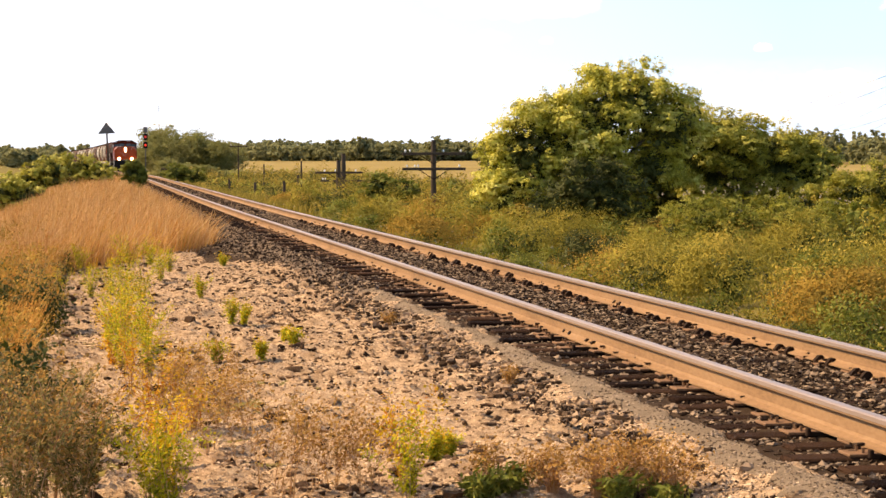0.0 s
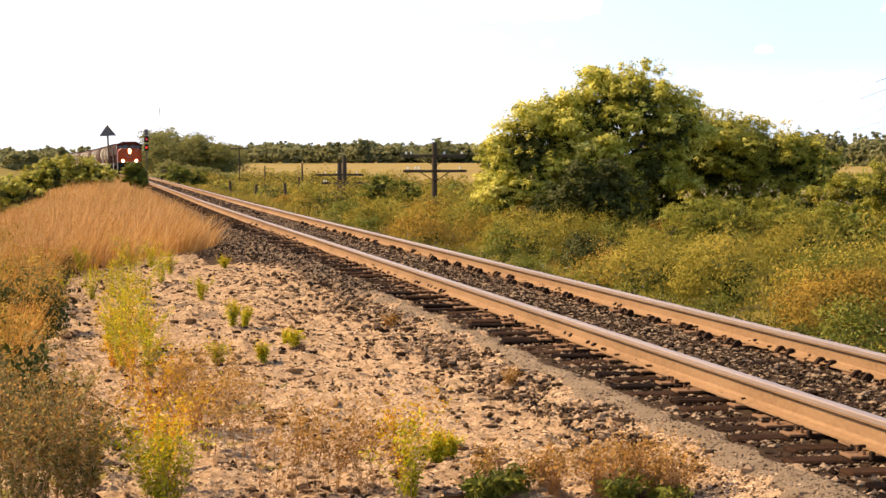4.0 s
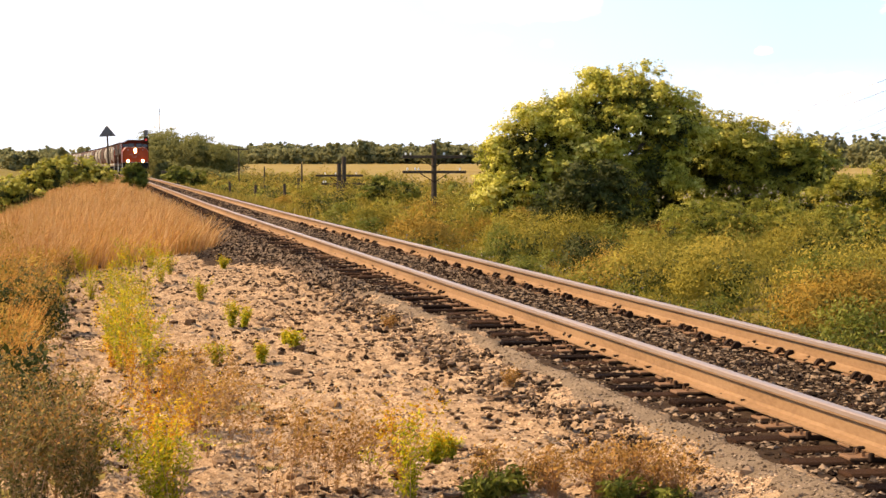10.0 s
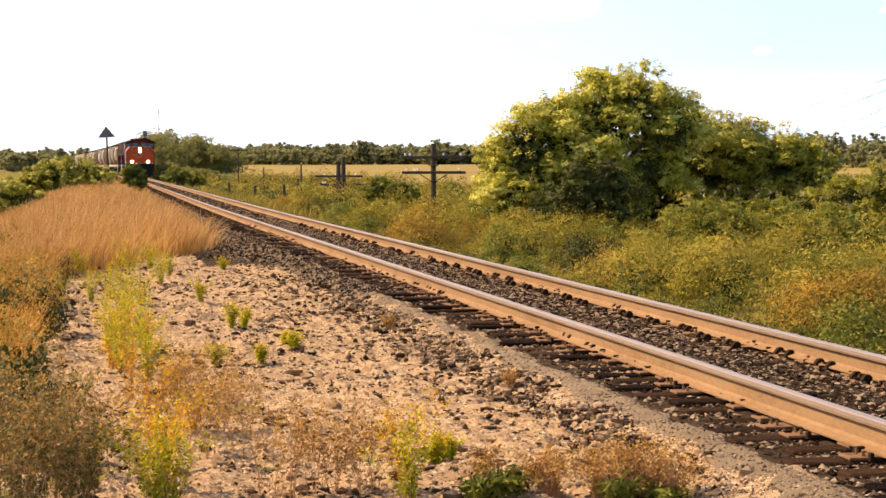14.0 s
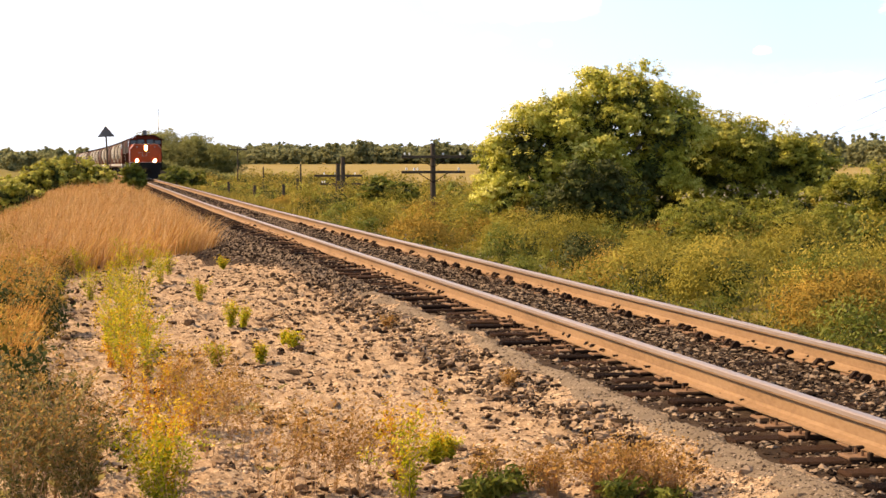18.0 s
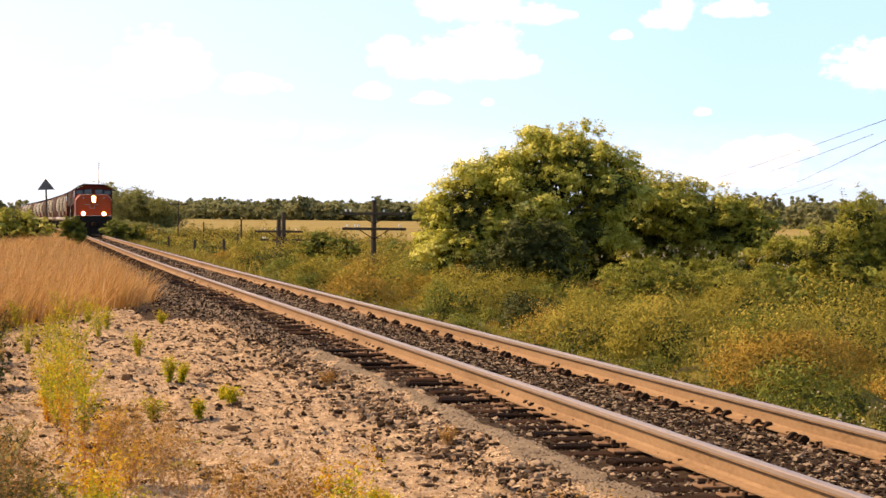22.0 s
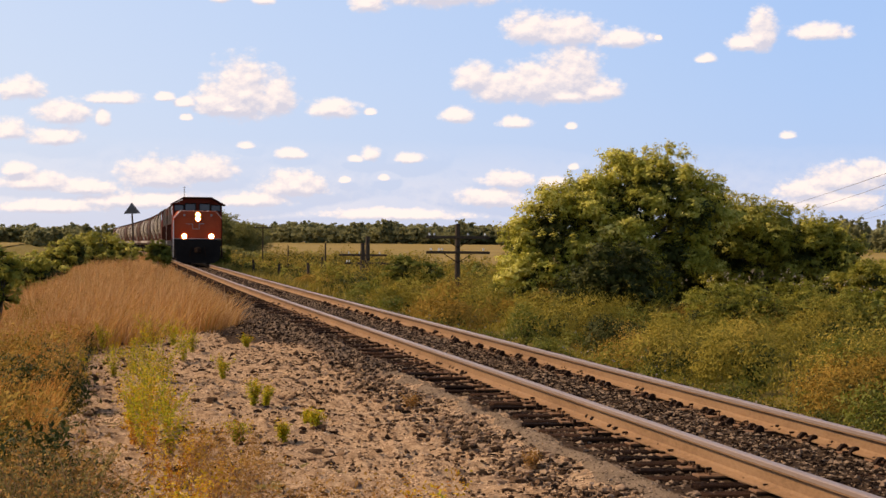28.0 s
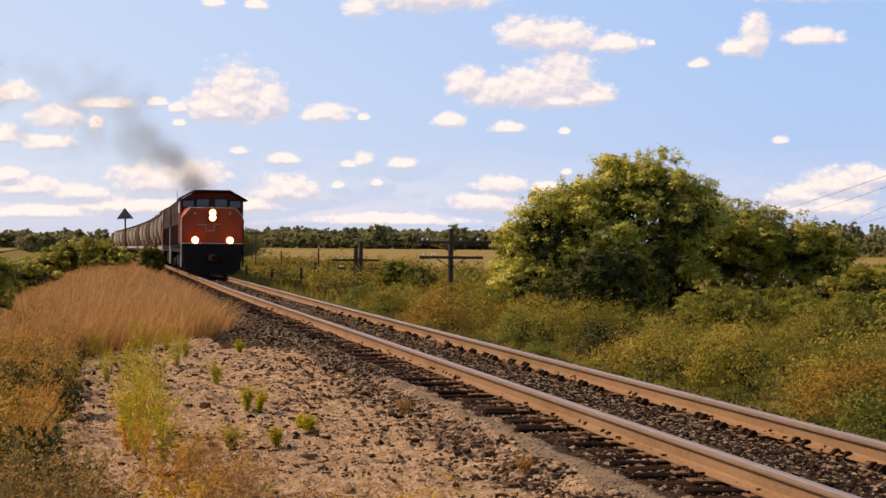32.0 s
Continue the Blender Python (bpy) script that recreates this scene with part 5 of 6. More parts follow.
# bushes on the left of the line
for b, d, rows, mat, label, n in (
        (-0.17, 126.3, [(-0.7, 0, 0.45, 1.1, 1.15), (0.7, 0.2, 0.35, 1.2, 1.1), (1.7, 0, 0.2, 0.95, 1.0)], SHADE_MAPLE_BUSH, "rounded green bush on the embankment slope", 12000),
        (-0.92, 115.2, [(-0.6, 0, 0.0, 0.9, 1.1), (0.5, 0, 0.4, 0.8, 1.0)], SHADE_MAPLE_BUSH, "sunlit green bush below the embankment crest", 9000),
        (-1.61, 100.7, [(-0.5, 0, -0.3, 1.1, 1.0), (0.6, 0, -0.6, 1.0, 0.8)], SHADE_MAPLE_BUSH, "yellow-green bush below the embankment crest", 9000),
        (-2.67, 46.5, [(0.0, 0, 0.6, 0.55, 0.75), (-0.6, 0, 0.3, 0.7, 0.9)], BUSH_LEAF, "leafy green sapling at the crest", 4500),
        (1.44, 109.9, [(0.0, 0, 0.55, 0.6, 0.6), (0.3, 0, 0.2, 0.4, 0.5)], SHRUB_LEAF, "small green bush close beside the rail", 5000),
        (2.58, 164.2, [(0.0, 0, 0.0, 1.2, 0.7), (1.4, 0, -0.2, 1.0, 0.6)], SHRUB_LEAF, "grey-green bush beyond the rails", 6000),
        (8.35, 109.1, [(-0.8, 0, -0.3, 1.0, 0.7), (0.6, 0, -0.4, 0.9, 0.6)], SHRUB_LEAF, "low green willow bush in the meadow", 6000)):
    tx, ty, tz = spot(b, d)
    tree("bush", label, (tx, ty, tz), crown(rows, tz), n, 0.07, mat, 0.06, 5, "bush")


# hillside copse beyond the signal and far woods
def copse(name, label, rows, n_leaf, leaf, mat, kind=""):
    """Many crowns in one mesh: (bearing, distance, width, top height)."""
    blobs = []
    for b, d, w, top in rows:
        x, y, z = spot(b, d)
        hgt = 0.966 * top - z
        blobs.append((x, y, z + hgt * 0.4, w, w, hgt * 0.4))
        for _ in range(5):
            q = wood_rng.uniform(0.35, 0.6)
            blobs.append((x + w * wood_rng.uniform(-0.8, 0.8), y + wood_rng.uniform(-w, 0.3 * w), z + hgt * wood_rng.uniform(0.15, 0.82), w * q, w * q, hgt * q * 0.5))
    return tagged(new(name, leaf_mesh(name, *clump_points(blobs, n_leaf, 0.5)[:1], leaf, mat, 0.2, 0.7, 0.8)), label, "woods", "", "stuff")


wood_rng = random.Random(11)
rows = [(2.02 + 1.76 * k / 16, 330 + 28 * wood_rng.random(), 3.6, 1.75 + (3.6 - 2.8 * max(0, (k - 5) / 11) ** 1.3) * (0.93 + 0.1 * wood_rng.random())) for k in range(17)]
copse("hillside_copse", "dense dark green copse beside the far track", rows, 150000, 0.12, HAZE_COPSE)
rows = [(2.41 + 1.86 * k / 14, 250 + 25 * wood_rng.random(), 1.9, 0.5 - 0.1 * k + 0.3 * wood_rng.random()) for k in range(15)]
copse("hillside_copse", "pale green willow scrub in front of the far copse", rows, 50000, 0.11, HAZE_COPSE)
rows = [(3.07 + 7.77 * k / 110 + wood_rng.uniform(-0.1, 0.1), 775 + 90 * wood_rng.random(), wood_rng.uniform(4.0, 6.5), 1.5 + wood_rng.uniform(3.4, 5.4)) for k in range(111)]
copse("far_woods", "long belt of haze-paled green woods beyond the fields", rows, 130000, 0.6, HAZE_WOODS, "stuff")
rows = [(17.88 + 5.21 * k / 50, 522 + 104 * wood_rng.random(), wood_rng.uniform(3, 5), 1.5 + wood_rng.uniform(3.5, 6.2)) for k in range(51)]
copse("far_woods", "haze-paled green woods beyond the thicket", rows, 44000, 0.55, HAZE_WOODS, "stuff")
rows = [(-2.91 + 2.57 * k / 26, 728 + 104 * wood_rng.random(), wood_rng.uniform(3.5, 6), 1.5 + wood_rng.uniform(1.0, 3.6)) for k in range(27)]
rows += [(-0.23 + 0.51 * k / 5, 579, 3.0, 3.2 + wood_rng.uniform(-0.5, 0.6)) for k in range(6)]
copse("far_woods", "low haze-paled green woods beyond the pale field", rows, 50000, 0.55, HAZE_WOODS, "stuff")
rows = [(19.57 + 4.74 * k / 18, 106 + 24 * wood_rng.random(), 2.2, wood_rng.uniform(-0.9, 0.3) + 0.09 * k) for k in range(19)]
copse("willow_scrub", "yellow-green willow scrub beyond the ditch", rows, 30000, 0.11, BUSH_LEAF)


# ---- grass ----
def meadow_base(n, y0, y1, s0, s1, power, keep=None):
    y = y0 + (y1 - y0) * rng.uniform(0, 1, n) ** power
    s = rng.uniform(s0, s1, n)
    x = rail_x(y) + s
    if keep is not None:
        k = keep(x, y, s)
        x, y = x[k], y[k]
    return np.stack([x, y, ground_z(x, y) - 0.03], -1)


def reach(base):
    return np.hypot(base[:, 0], base[:, 1])


GOLD_EDGE = lambda x, y, s: (y > 37 + 3.9 * (s + 5.2) + 1.4 * lattice(x, y / 1.7, 31)) | (s < -5.9)
tussocks("golden_tussocks", meadow_base(1300, 34.9, 140.3, -9.5, -2.3, 1.5, GOLD_EDGE), 40, 0.45, 0.95, 0.2, (0.003, 0.000115), GOLD_GRASS, "tall golden tussocks bowing on the embankment", 0.4, 0.5)
tussocks("golden_tussocks", meadow_base(420, 34.9, 105.2, -9.5, -2.3, 1.5, GOLD_EDGE), 30, 0.35, 0.8, 0.2, (0.003, 0.000115), BROWN_WEED, "brown tussocks among the golden grass", 0.45, 0.5)
b_ = meadow_base(36000, 34.9, 166.6, -9.5, -2.3, 1.5, lambda x, y, s: (y > 37 + 3.9 * (s + 5.2) + 1.4 * lattice(x, y / 1.7, 31)) | (s < -5.9))
r_ = reach(b_)
h_ = rng.uniform(0.4, 0.95, len(b_)) * (0.85 + 0.25 * lattice(b_[:, 0] / 1.2, b_[:, 1] / 2.0, 41) + 0.2 * lattice(b_[:, 0] / 0.5, b_[:, 1] / 0.7, 42))
blades("golden_grass", b_, h_, 0.004 + 0.000125 * r_, 0.75, GOLD_GRASS, "tall golden dry grass on the embankment", way=0.0)
tips = b_[::2] + np.stack([0.3 * h_[::2] * rng.uniform(0, 1, len(h_[::2])), 0.1 * rng.normal(0, 1, len(h_[::2])), h_[::2] * 0.95], -1)
tagged(new("seed_heads", leaf_mesh("seed_heads", np.repeat(tips, 2, axis=0) + rng.normal(0, 0.04, (2 * len(tips), 3)), 0.012 + 0.00028 * np.repeat(r_[::2], 2), BROWN_WEED, 0.2, 0.45)),
       "feathery pale seed heads of the golden grass", "grass", "", "stuff")
b_ = meadow_base(5200, 35.5, 53.0, -6.5, -2.4, 1.6, lambda x, y, s: y > 37 + 3.9 * (s + 5.2) + 1.4 * lattice(x, y / 1.7, 31))
blades("rust_grass", b_, rng.uniform(0.3, 0.8, len(b_)), 0.004 + 0.000115 * reach(b_), 0.5, RUST_GRASS, "rust-brown fringe of tall grass above the gravel", way=0.0)
b_ = meadow_base(9000, 17.7, 37.9, -8.4, -5.75, 1.0)
blades("rust_grass", b_, rng.uniform(0.25, 0.7, len(b_)), 0.003 + 0.00014 * reach(b_), 0.5, RUST_GRASS, "rust-orange dry grass at the gravel's edge", way=0.0)
tips = b_ + np.stack([rng.normal(0.05, 0.08, len(b_)), rng.normal(0, 0.08, len(b_)), rng.uniform(0.2, 0.6, len(b_))], -1)
tagged(new("seed_heads", leaf_mesh("seed_heads", tips, 0.02, RUST_GRASS, 0.2, 0.4)), "rust-orange seed heads at the gravel's edge", "grass", "", "stuff")
b_ = meadow_base(30000, 14.0, 113.7, 1.9, 15, 1.5)
blades("green_grass", b_, rng.uniform(0.05, 0.2, len(b_)), 0.0035 + 0.00013 * reach(b_), 0.9, GREEN_GRASS, "short green grass on the ditch bank")
tussocks("meadow_tussocks", meadow_base(220, 15.0, 117.2, 2.4, 18, 1.3), 60, 0.12, 0.34, 0.36, (0.0035, 0.00014), MEADOW, "yellow-green grass tussocks on the ditch bank", 1.1)
tussocks("meadow_tussocks", meadow_base(160, 15.0, 117.2, 3.0, 18, 1.3, lambda x, y, s: lattice(x / 2.6, y / 3.4, 61) > 0.0), 54, 0.14, 0.36, 0.34, (0.0035, 0.00014), OLIVE_BROWN, "olive-brown grass tussocks on the ditch bank", 1.1)
b_ = meadow_base(26000, 92.6, 268.3, 2.6, 22, 1.3)
blades("meadow_grass", b_, rng.uniform(0.3, 0.8, len(b_)), 0.006 + 0.00017 * reach(b_), 0.5, BRUSH, "yellow-green meadow grass towards the pole line")
b_ = meadow_base(16000, 50.3, 190.9, -24, -8.5, 1.2)
blades("meadow_grass", b_, rng.uniform(0.3, 0.9, len(b_)), 0.006 + 0.00017 * reach(b_), 0.5, MEADOW, "yellow-green meadow grass below the embankment")


# ---- weeds of the bank, in bulk ----
def weed_mass(name, label, n, s0, s1, y0, y1, r0, r1, leaves, leaf, mat, power=1.3, stout=0.8, patch=None):
    """Bushy mounds on the bank, joined, with coarse leaves inside, coloured dark as shade, and fine ones outside;
    patch: (grid, seed, level) where they gather.
    """
    base = meadow_base(n, y0, y1, s0, s1, power, None if patch is None else lambda x, y, s: lattice(x / patch[0], y / patch[0], patch[1]) > patch[2])
    r = rng.uniform(r0, r1, len(base))
    tall = stout * rng.uniform(0.65, 1.35, len(base))
    blobs = np.column_stack([base[:, 0], base[:, 1], base[:, 2] + 0.35 * r * tall, r, r * 1.2, r * tall])
    k = rng.integers(0, len(base), 3 * len(base))
    small = blobs[k]
    way = rng.normal(0, 1, (len(k), 3)) + (0, 0, 0.4)
    way /= np.linalg.norm(way, axis=1)[:, None]
    small[:, :3] += way * small[:, 3:] * 0.75
    small[:, 3:] *= rng.uniform(0.3, 0.5, (len(k), 1))
    pts, out = clump_points(np.concatenate([blobs, small]), leaves, 0.8, 10)
    # a dark-coloured core stands for the shade within each mound
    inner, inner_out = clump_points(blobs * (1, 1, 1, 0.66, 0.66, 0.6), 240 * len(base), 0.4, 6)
    tagged(new(name, leaf_mesh(name, inner, 0.02 + 0.05 * r.mean(), DARK_OR_SHADE_LEAF, -1.6, 0.4, 0.6, outward=inner_out)), "inner leaves of the bank weeds, coloured dark as shade", "weeds", "", "stuff")
    size = leaf * 1.35
    return tagged(new(name, leaf_mesh(name, pts, size, mat, -1.6, 0.4, 0.6, outward=out)), label, "weeds", "", "stuff")


weed_mass("bank_weeds", "low yellow-green weeds beside the ballast", 200, 2.0, 5.5, 14, 70, 0.16, 0.36, 50000, 0.016, MEADOW, 1.2, 0.8)
weed_mass("bank_weeds", "low green weeds beside the ballast", 240, 2.0, 5.5, 14, 70, 0.16, 0.36, 60000, 0.017, SHRUB_LEAF, 1.2, 0.8)
weed_mass("bank_weeds", "yellow-green bushy weeds on the ditch bank", 40, 4.6, 13, 18, 62, 0.6, 1.25, 150000, 0.024, MEADOW, 1.0, 0.8)
weed_mass("bank_weeds", "golden-brown turning weeds on the ditch bank", 34, 4.6, 13, 18, 62, 0.5, 1.1, 90000, 0.023, OLIVE_BROWN, 1.0, 0.8, (3.0, 61, -0.2))
weed_mass("bank_weeds", "dark green leafy weeds on the ditch bank", 30, 4.0, 13, 19, 62, 0.3, 0.7, 45000, 0.026, DARK_OR_SHADE_LEAF, 1.1, 0.9, (2.2, 62, 0.1))
weed_mass("bank_weeds", "mid green leafy weeds on the ditch bank", 34, 3.8, 13, 18, 62, 0.3, 0.75, 70000, 0.025, SHRUB_LEAF, 1.1, 0.9)
weed_mass("bank_weeds", "yellow-green bushy weeds below the thicket", 52, 4.0, 14, 55, 122, 0.7, 1.4, 110000, 0.036, MEADOW, 1.1, 0.8)
weed_mass("bank_weeds", "golden-brown turning weeds below the thicket", 40, 4.0, 14, 55, 122, 0.6, 1.2, 64000, 0.034, OLIVE_BROWN, 1.1, 0.8, (3.6, 63, -0.1))
weed_mass("bank_weeds", "green weeds below the thicket", 40, 4.5, 14, 55, 118, 0.5, 1.1, 44000, 0.038, SHRUB_LEAF, 1.1, 0.85, (3.0, 64, 0.0))
weed_mass("bank_weeds", "rust-brown tangled weeds at the gravel's edge", 110, -7.2, -5.6, 14.5, 45.2, 0.18, 0.42, 34000, 0.02, OLIVE_BROWN, 1.0, 1.2)
weed_mass("bank_weeds", "leafy green weeds at the gravel's edge", 46, -7.2, -5.6, 14.5, 41.7, 0.18, 0.36, 14000, 0.022, DARK_OR_SHADE_LEAF, 1.0, 1.2)
weed_mass("bank_weeds", "yellow-green brush towards the pole line", 460, 5, 26, 93.4, 251.5, 0.6, 1.4, 50000, 0.075, BRUSH, 1.1)
weed_mass("bank_weeds", "green brush towards the pole line", 120, 5, 26, 93.4, 269.1, 0.5, 1.2, 16000, 0.07, BUSH_LEAF, 1.1)
weed_mass("bank_weeds", "yellow-green scrub beyond the ditch", 420, 15, 48, 30.1, 137.3, 0.6, 1.3, 60000, 0.075, MEADOW, 1.0)
weed_mass("bank_weeds", "mixed green scrub beyond the ditch", 200, 15, 48, 30.1, 137.3, 0.6, 1.4, 30000, 0.08, SHRUB_LEAF, 1.0)
b_ = meadow_base(900, 15.0, 92.6, 2.2, 13, 1.2, lambda x, y, s: lattice(x / 1.2, y / 2.4, 66) + 0.6 * (s < 5) > 0.15)
b_[:, 2] += rng.uniform(0.1, 0.5, len(b_))
tagged(new("wild_flowers", leaf_mesh("wild_flowers", np.repeat(b_, 3, axis=0) + rng.normal(0, 0.03, (3 * len(b_), 3)), 0.022, FLOWER, 0.0, 0.9)), "small dusty white flower heads among the weeds", "flowers", "", "stuff")


# ---- single weeds on the gravel ----
def stems_mesh(name, lines, r, mat):
    """Thin three-sided stems along bent lines of points, in one mesh."""
    v, f, k = [], [], 0
    for line in lines:
        m = len(line)
        for i, p in enumerate(line):
            rr = r * (1 - 0.7 * i / (m - 1))
            for q in (0, 2.094, 4.189):
                v.append((p[0] + rr * math.cos(q), p[1] + rr * math.sin(q), p[2]))
        for i in range(m - 1):
            for q in range(3):
                a, b = k + 3 * i + q, k + 3 * i + (q + 1) % 3
                f.append((a, b, b + 3, a + 3))
        k += 3 * m
    return mesh_of(name, v, f, mat)


def make_weed(name, label, high, stems, width, leaf_mat, leaf, leaves, top_mat=None, tops=0, branch=0, category="weed"):
    root = thing(name, label, category)
    lines, sites, ends = [], [], []
    for _ in range(stems):
        a, lean = rng.uniform(0, 6.283), rng.uniform(0.1, 1.0) * width
        hh = high * rng.uniform(0.6, 1.0)
        line = [(lean * u * u * math.cos(a) + 0.15 * lean * math.cos(a), lean * u * u * math.sin(a) + 0.15 * lean * math.sin(a), hh * u) for u in (-0.06, 0.25, 0.5, 0.75, 1.0)]
        lines.append(line)
        for u in rng.uniform(0.12, 1.0, max(1, leaves // stems)):
            sites.append((lean * u * u * math.cos(a) + 0.15 * lean * math.cos(a), lean * u * u * math.sin(a) + 0.15 * lean * math.sin(a), hh * u))
        ends.append(line[-1])
        for _ in range(branch):
            u = rng.uniform(0.4, 0.9)
            p = np.array((lean * u * u * math.cos(a) + 0.15 * lean * math.cos(a), lean * u * u * math.sin(a) + 0.15 * lean * math.sin(a), hh * u))
            q = p + np.array((rng.normal(0, 0.25), rng.normal(0, 0.25), rng.uniform(0.15, 0.35))) * high * 0.6
            lines.append([p, (p + q) / 2 + (0, 0, 0.02), q])
            ends.append(q)
            sites += [p + (q - p) * u2 for u2 in rng.uniform(0.2, 1, 4)]
    st = new("stem", stems_mesh("stem", lines, 0.0018 + 0.0025 * high, DRY_STEM))
    st.parent = root
    st["kind"] = "stuff"
    sites = np.array(sites) + rng.normal(0, leaf * 0.8, (len(sites), 3))
    fo = new("foliage", leaf_mesh("foliage", sites, leaf, leaf_mat, -0.6, 0.3))
    fo.parent = root
    fo["kind"] = "stuff"
    if top_mat:
        e = np.repeat(np.array(ends), tops, axis=0)
        e = e + rng.normal(0, 1, e.shape) * (0.022, 0.022, 0.045) * (0.5 + high)
        fl = new("flower_head", leaf_mesh("flower_head", e, 0.009 + 0.004 * high, top_mat, 0, 0.7))
        fl.parent = root
        fl["kind"] = "stuff"
    return root


WEED_KINDS = {
    "goldenrod": lambda h: make_weed("goldenrod", "yellow-green goldenrod growing out of the gravel", h, 11, 0.55 * h, WEED_GREEN, 0.019, 800, GOLDENROD, 9, 1),
    "turning_weed": lambda h: make_weed("turning_weed", "orange and yellow turning weed on the gravel", h, 10, 0.6 * h, WEED_ORANGE, 0.017, 420, GOLDENROD, 7, 2),
    "dry_weed": lambda h: make_weed("dry_weed", "dry reddish-brown branching weed on the gravel", h, 6, 0.8 * h, BROWN_WEED, 0.011, 200, BROWN_WEED, 12, 4),
    "sage_weed": lambda h: make_weed("sage_weed", "grey-green feathery weed at the gravel's edge", h, 9, 0.5 * h, SAGE, 0.018, 900, BROWN_WEED, 6, 3),
    "leafy_weed": lambda h: make_weed("leafy_weed", "low dark green leafy weed", h, 12, 1.4 * h, SHRUB_LEAF, 0.03, 420, None, 0, 1),
    "grass_tuft": lambda h: make_weed("grass_tuft", "orange-brown grass tuft on the gravel", h, 90, 0.9 * h, RUST_GRASS, 0.011, 400, BROWN_WEED, 5, 0, "grass")}
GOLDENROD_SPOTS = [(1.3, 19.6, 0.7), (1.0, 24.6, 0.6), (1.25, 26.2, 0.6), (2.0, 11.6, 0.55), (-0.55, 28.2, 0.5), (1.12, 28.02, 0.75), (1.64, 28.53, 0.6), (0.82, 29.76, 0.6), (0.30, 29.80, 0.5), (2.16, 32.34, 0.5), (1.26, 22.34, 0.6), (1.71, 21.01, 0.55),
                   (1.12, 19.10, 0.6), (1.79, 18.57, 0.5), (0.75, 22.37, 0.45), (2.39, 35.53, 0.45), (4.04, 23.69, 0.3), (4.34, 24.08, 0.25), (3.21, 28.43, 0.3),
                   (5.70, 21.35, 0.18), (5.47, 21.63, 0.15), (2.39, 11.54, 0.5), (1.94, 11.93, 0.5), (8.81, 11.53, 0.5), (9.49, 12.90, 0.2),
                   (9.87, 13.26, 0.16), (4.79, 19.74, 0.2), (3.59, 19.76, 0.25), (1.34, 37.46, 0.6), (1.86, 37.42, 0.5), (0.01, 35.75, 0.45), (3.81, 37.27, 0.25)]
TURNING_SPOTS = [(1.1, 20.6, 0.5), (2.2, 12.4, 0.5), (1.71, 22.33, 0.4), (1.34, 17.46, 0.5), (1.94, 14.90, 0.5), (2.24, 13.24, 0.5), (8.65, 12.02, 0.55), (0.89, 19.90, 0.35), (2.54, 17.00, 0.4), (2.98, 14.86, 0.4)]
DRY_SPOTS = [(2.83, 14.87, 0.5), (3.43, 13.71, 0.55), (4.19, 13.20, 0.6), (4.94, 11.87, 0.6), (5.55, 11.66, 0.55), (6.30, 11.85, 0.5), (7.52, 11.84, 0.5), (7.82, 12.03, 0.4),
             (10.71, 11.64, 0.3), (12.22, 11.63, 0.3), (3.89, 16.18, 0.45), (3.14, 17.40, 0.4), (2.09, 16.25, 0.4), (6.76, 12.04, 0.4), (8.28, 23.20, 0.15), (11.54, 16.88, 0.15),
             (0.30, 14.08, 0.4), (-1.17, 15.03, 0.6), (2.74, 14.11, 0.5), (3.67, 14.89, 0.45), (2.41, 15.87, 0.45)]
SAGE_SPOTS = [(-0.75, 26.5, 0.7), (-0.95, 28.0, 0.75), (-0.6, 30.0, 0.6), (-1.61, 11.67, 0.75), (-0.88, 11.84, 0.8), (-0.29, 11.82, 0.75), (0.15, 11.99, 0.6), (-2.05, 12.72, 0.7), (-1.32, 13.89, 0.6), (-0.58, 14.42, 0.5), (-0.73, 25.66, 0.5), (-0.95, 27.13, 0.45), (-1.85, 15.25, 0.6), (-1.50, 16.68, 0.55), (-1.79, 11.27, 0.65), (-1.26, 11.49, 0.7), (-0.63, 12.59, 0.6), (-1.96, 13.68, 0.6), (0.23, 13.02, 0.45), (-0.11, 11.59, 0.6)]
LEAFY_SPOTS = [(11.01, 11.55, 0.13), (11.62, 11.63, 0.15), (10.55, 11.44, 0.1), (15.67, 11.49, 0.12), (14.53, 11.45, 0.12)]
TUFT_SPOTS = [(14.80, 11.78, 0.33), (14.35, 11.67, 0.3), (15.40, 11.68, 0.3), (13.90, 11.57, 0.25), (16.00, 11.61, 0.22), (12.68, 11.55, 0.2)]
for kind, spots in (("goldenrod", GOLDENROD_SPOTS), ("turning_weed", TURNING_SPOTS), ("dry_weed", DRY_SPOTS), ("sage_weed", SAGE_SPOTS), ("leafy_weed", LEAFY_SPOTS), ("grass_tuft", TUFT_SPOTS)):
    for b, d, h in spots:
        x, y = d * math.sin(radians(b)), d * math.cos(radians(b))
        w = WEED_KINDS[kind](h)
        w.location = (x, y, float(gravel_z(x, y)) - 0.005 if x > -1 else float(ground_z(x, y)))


# ---- exhaust smoke ----
SMOKE = material("brown diesel soot", [(0.24, 0.19, 0.135), (0.35, 0.285, 0.205), (0.44, 0.365, 0.275)], 0.8, 4.0, 1.0, 0, island=0.4, spec=0.0, through_light=0.4)
smoke_rng = random.Random(3)
puff_meshes = []
for _ in range(6):
    flecks = rng.normal(0, 0.46, (5200, 3))
    flecks = flecks[np.linalg.norm(flecks, axis=1) < 1.1]
    puff_meshes.append(leaf_mesh("smoke_puff", flecks, 0.0065, SMOKE, 0.0, 0.8, 0.0, 1))
puffs = []
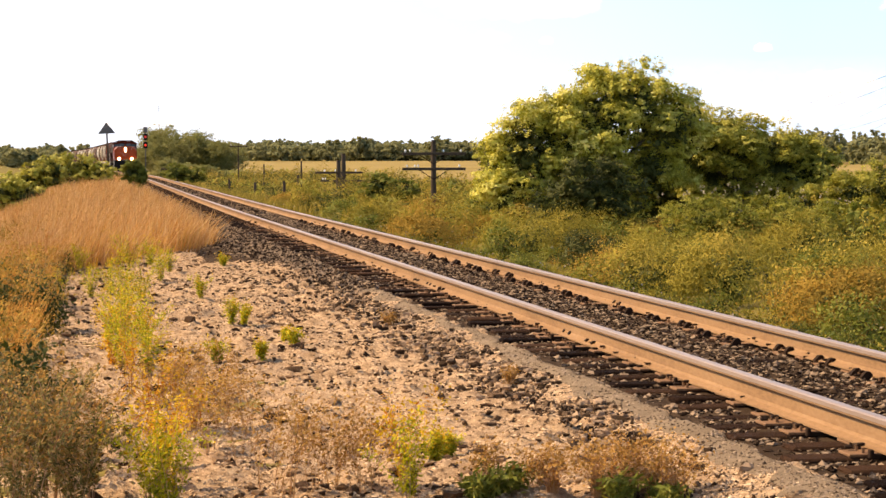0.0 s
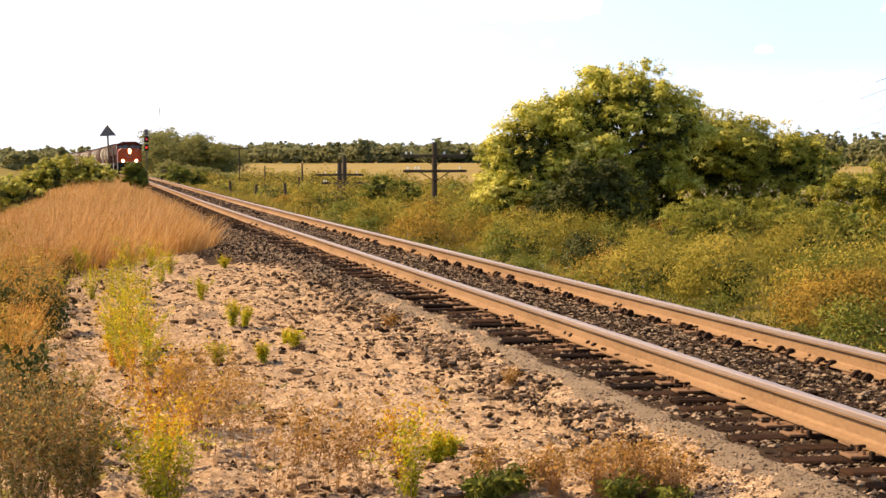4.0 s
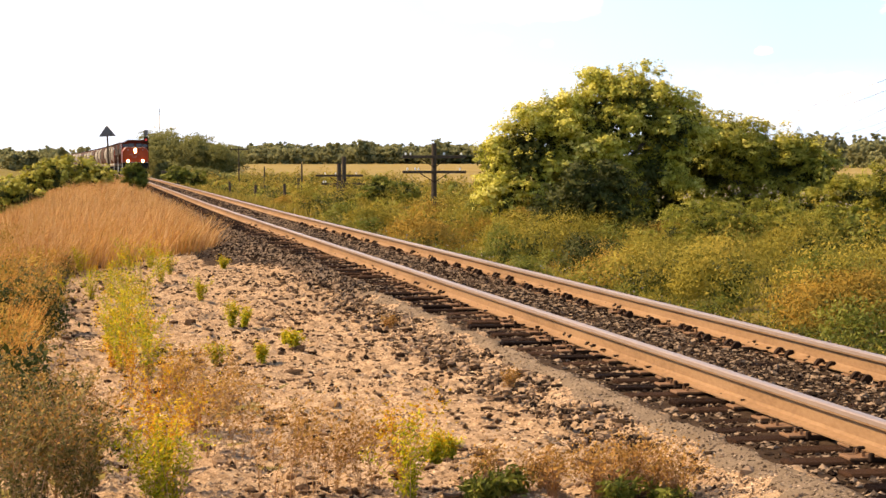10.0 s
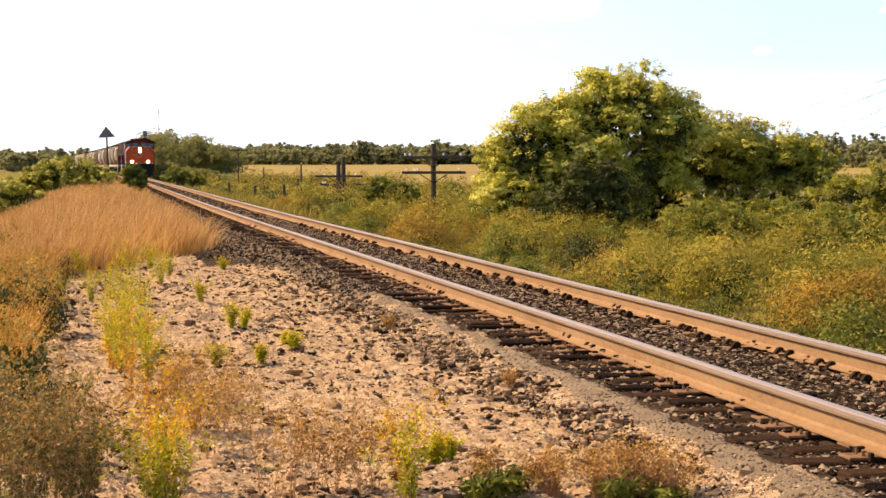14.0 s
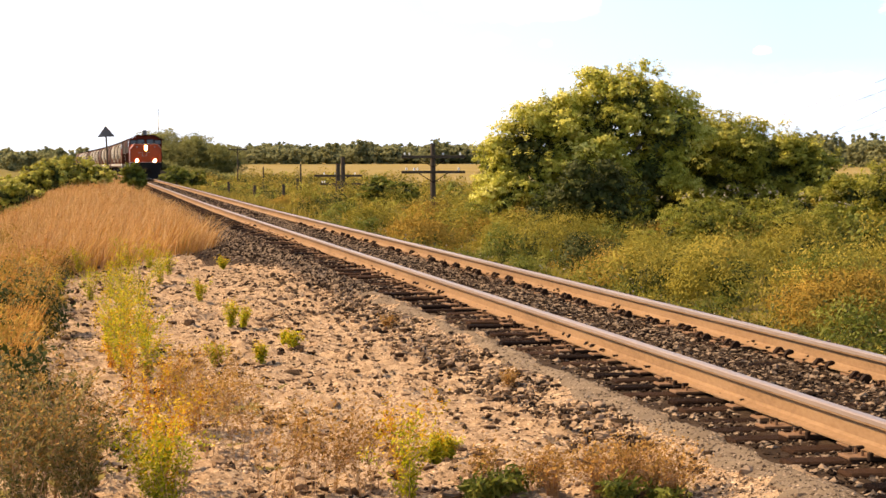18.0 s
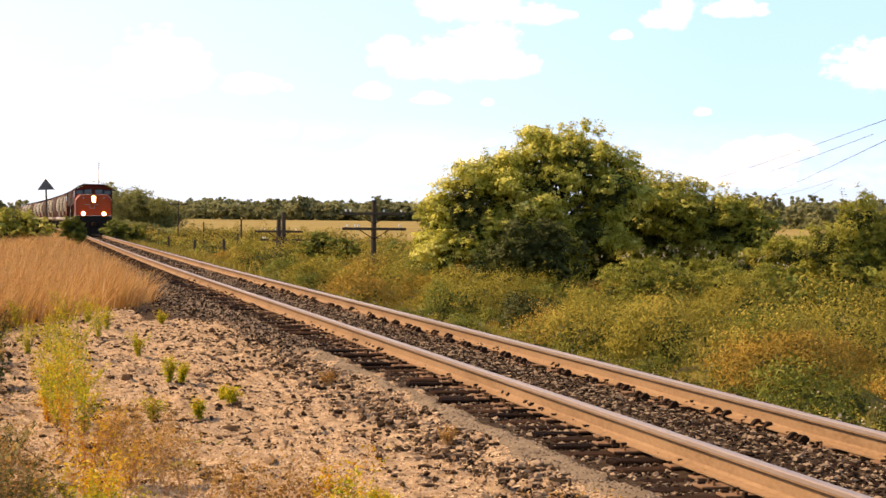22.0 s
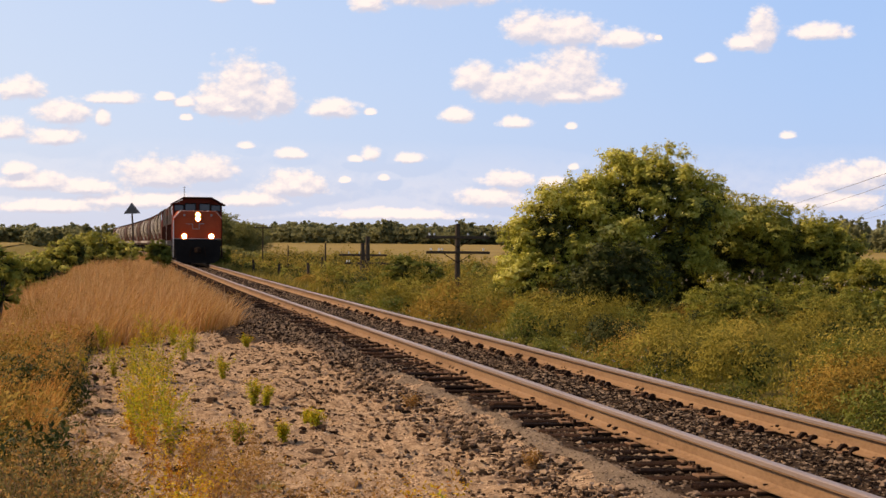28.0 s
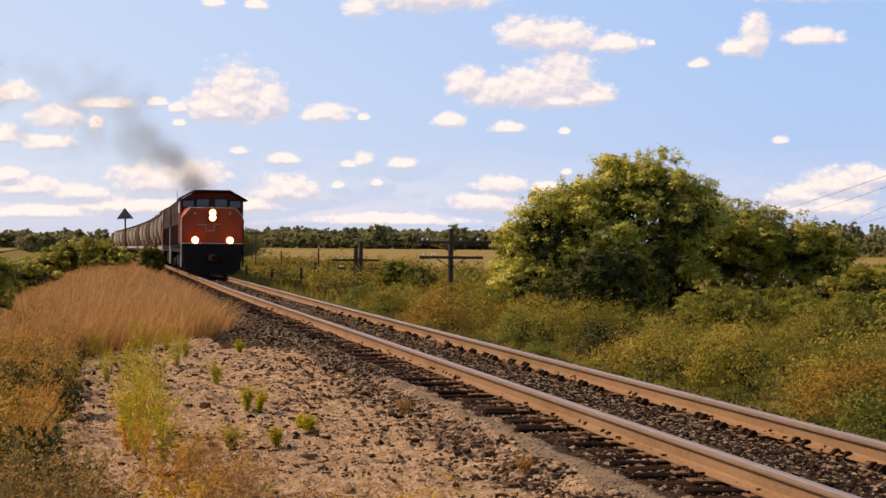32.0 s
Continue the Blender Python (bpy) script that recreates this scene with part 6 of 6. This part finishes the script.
for i in range(76):
    start = 29.4 + 2.55 * (i / 75) ** 0.8
    ob = new("smoke_puff", puff_meshes[i % 6])
    tagged(ob, "thin brown puff of diesel exhaust", "smoke", "exhaust plume")
    puffs.append((ob, start, smoke_rng.uniform(-1, 1), smoke_rng.uniform(-1, 1), smoke_rng.uniform(-1, 1)))


def puff_pose(t, start, a, b, c):
    """Inside the hood until it leaves the stack, then up and away on the wind."""
    if t <= start:
        return ride(t, -0.3, 21.4) @ pose(0, 11.1 + 1.5 * b, 2.9)
    m = ride(start, -0.3, 21.4) @ pose(0.1 * a, 11.1 + 0.4 * b, 4.0)
    u = t - start
    x, y, z = m.translation
    rise = 4.6 * (1 - math.exp(-u / 1.6)) + 1.3 * u
    return pose(x - 1.9 * u - 1.0 * u * u + 1.25 * a * u, y + 1.0 * b * u, z + rise + 1.15 * c * u, 20 * a * u, 20 * b * u, 20 * c * u)


# ---- the train on the line ----
def front_y(t):
    """Where the locomotive's face is on the line."""
    return 290.7 - 3.045 * t - 0.0897 * t * t + 0.3 * max(0.0, t - 28.5) ** 2


def ride(t, back, length):
    """The pose of a vehicle whose front is so far behind the locomotive's face."""
    y = front_y(t) + back
    a, b = y + 0.2 * length, y + 0.8 * length
    xa, xb, za, zb = float(rail_x(a)), float(rail_x(b)), float(rail_z(a)), float(rail_z(b))
    slope = (xb - xa) / (b - a)
    return pose(xa - slope * 0.2 * length, y, za - (zb - za) / (b - a) * 0.2 * length, math.degrees(math.atan((zb - za) / (b - a))), 0, -math.degrees(math.atan(slope)))


def motions():
    times = [k * 1.0 for k in range(33)]
    walk(locomotive, [(t, ride(t, -0.3, 21.4)) for t in times])
    for k, wagon in enumerate(consist):
        walk(wagon, [(t, ride(t, 43.0 + 17.6 * k, 17.6)) for t in times])
    walk(helper, [(t, ride(t, 21.5, 21.4) @ pose(0, 21.4, 0, 0, 0, 180)) for t in times])
    for ob, start, a, b, c in puffs:
        stops = sorted({float(k) for k in range(33)} | {round(start * 30) / 30, *(q for k in range(1, 30) if (q := round((start + 0.3 * k) * 30) / 30) < 32)})
        walk(ob, [(t, puff_pose(t, start, a, b, c)) for t in stops])
    ticks = [k * 4 / 30 for k in range(241)]
    for w in loco_wheels + helper_wheels + grey_wheels:
        x, y, z = w.location
        way = -1 if w in helper_wheels else 1
        walk(w, [(t, pose(x, y, z, way * math.degrees((front_y(0) - front_y(t)) / 0.5))) for t in ticks])


motions()
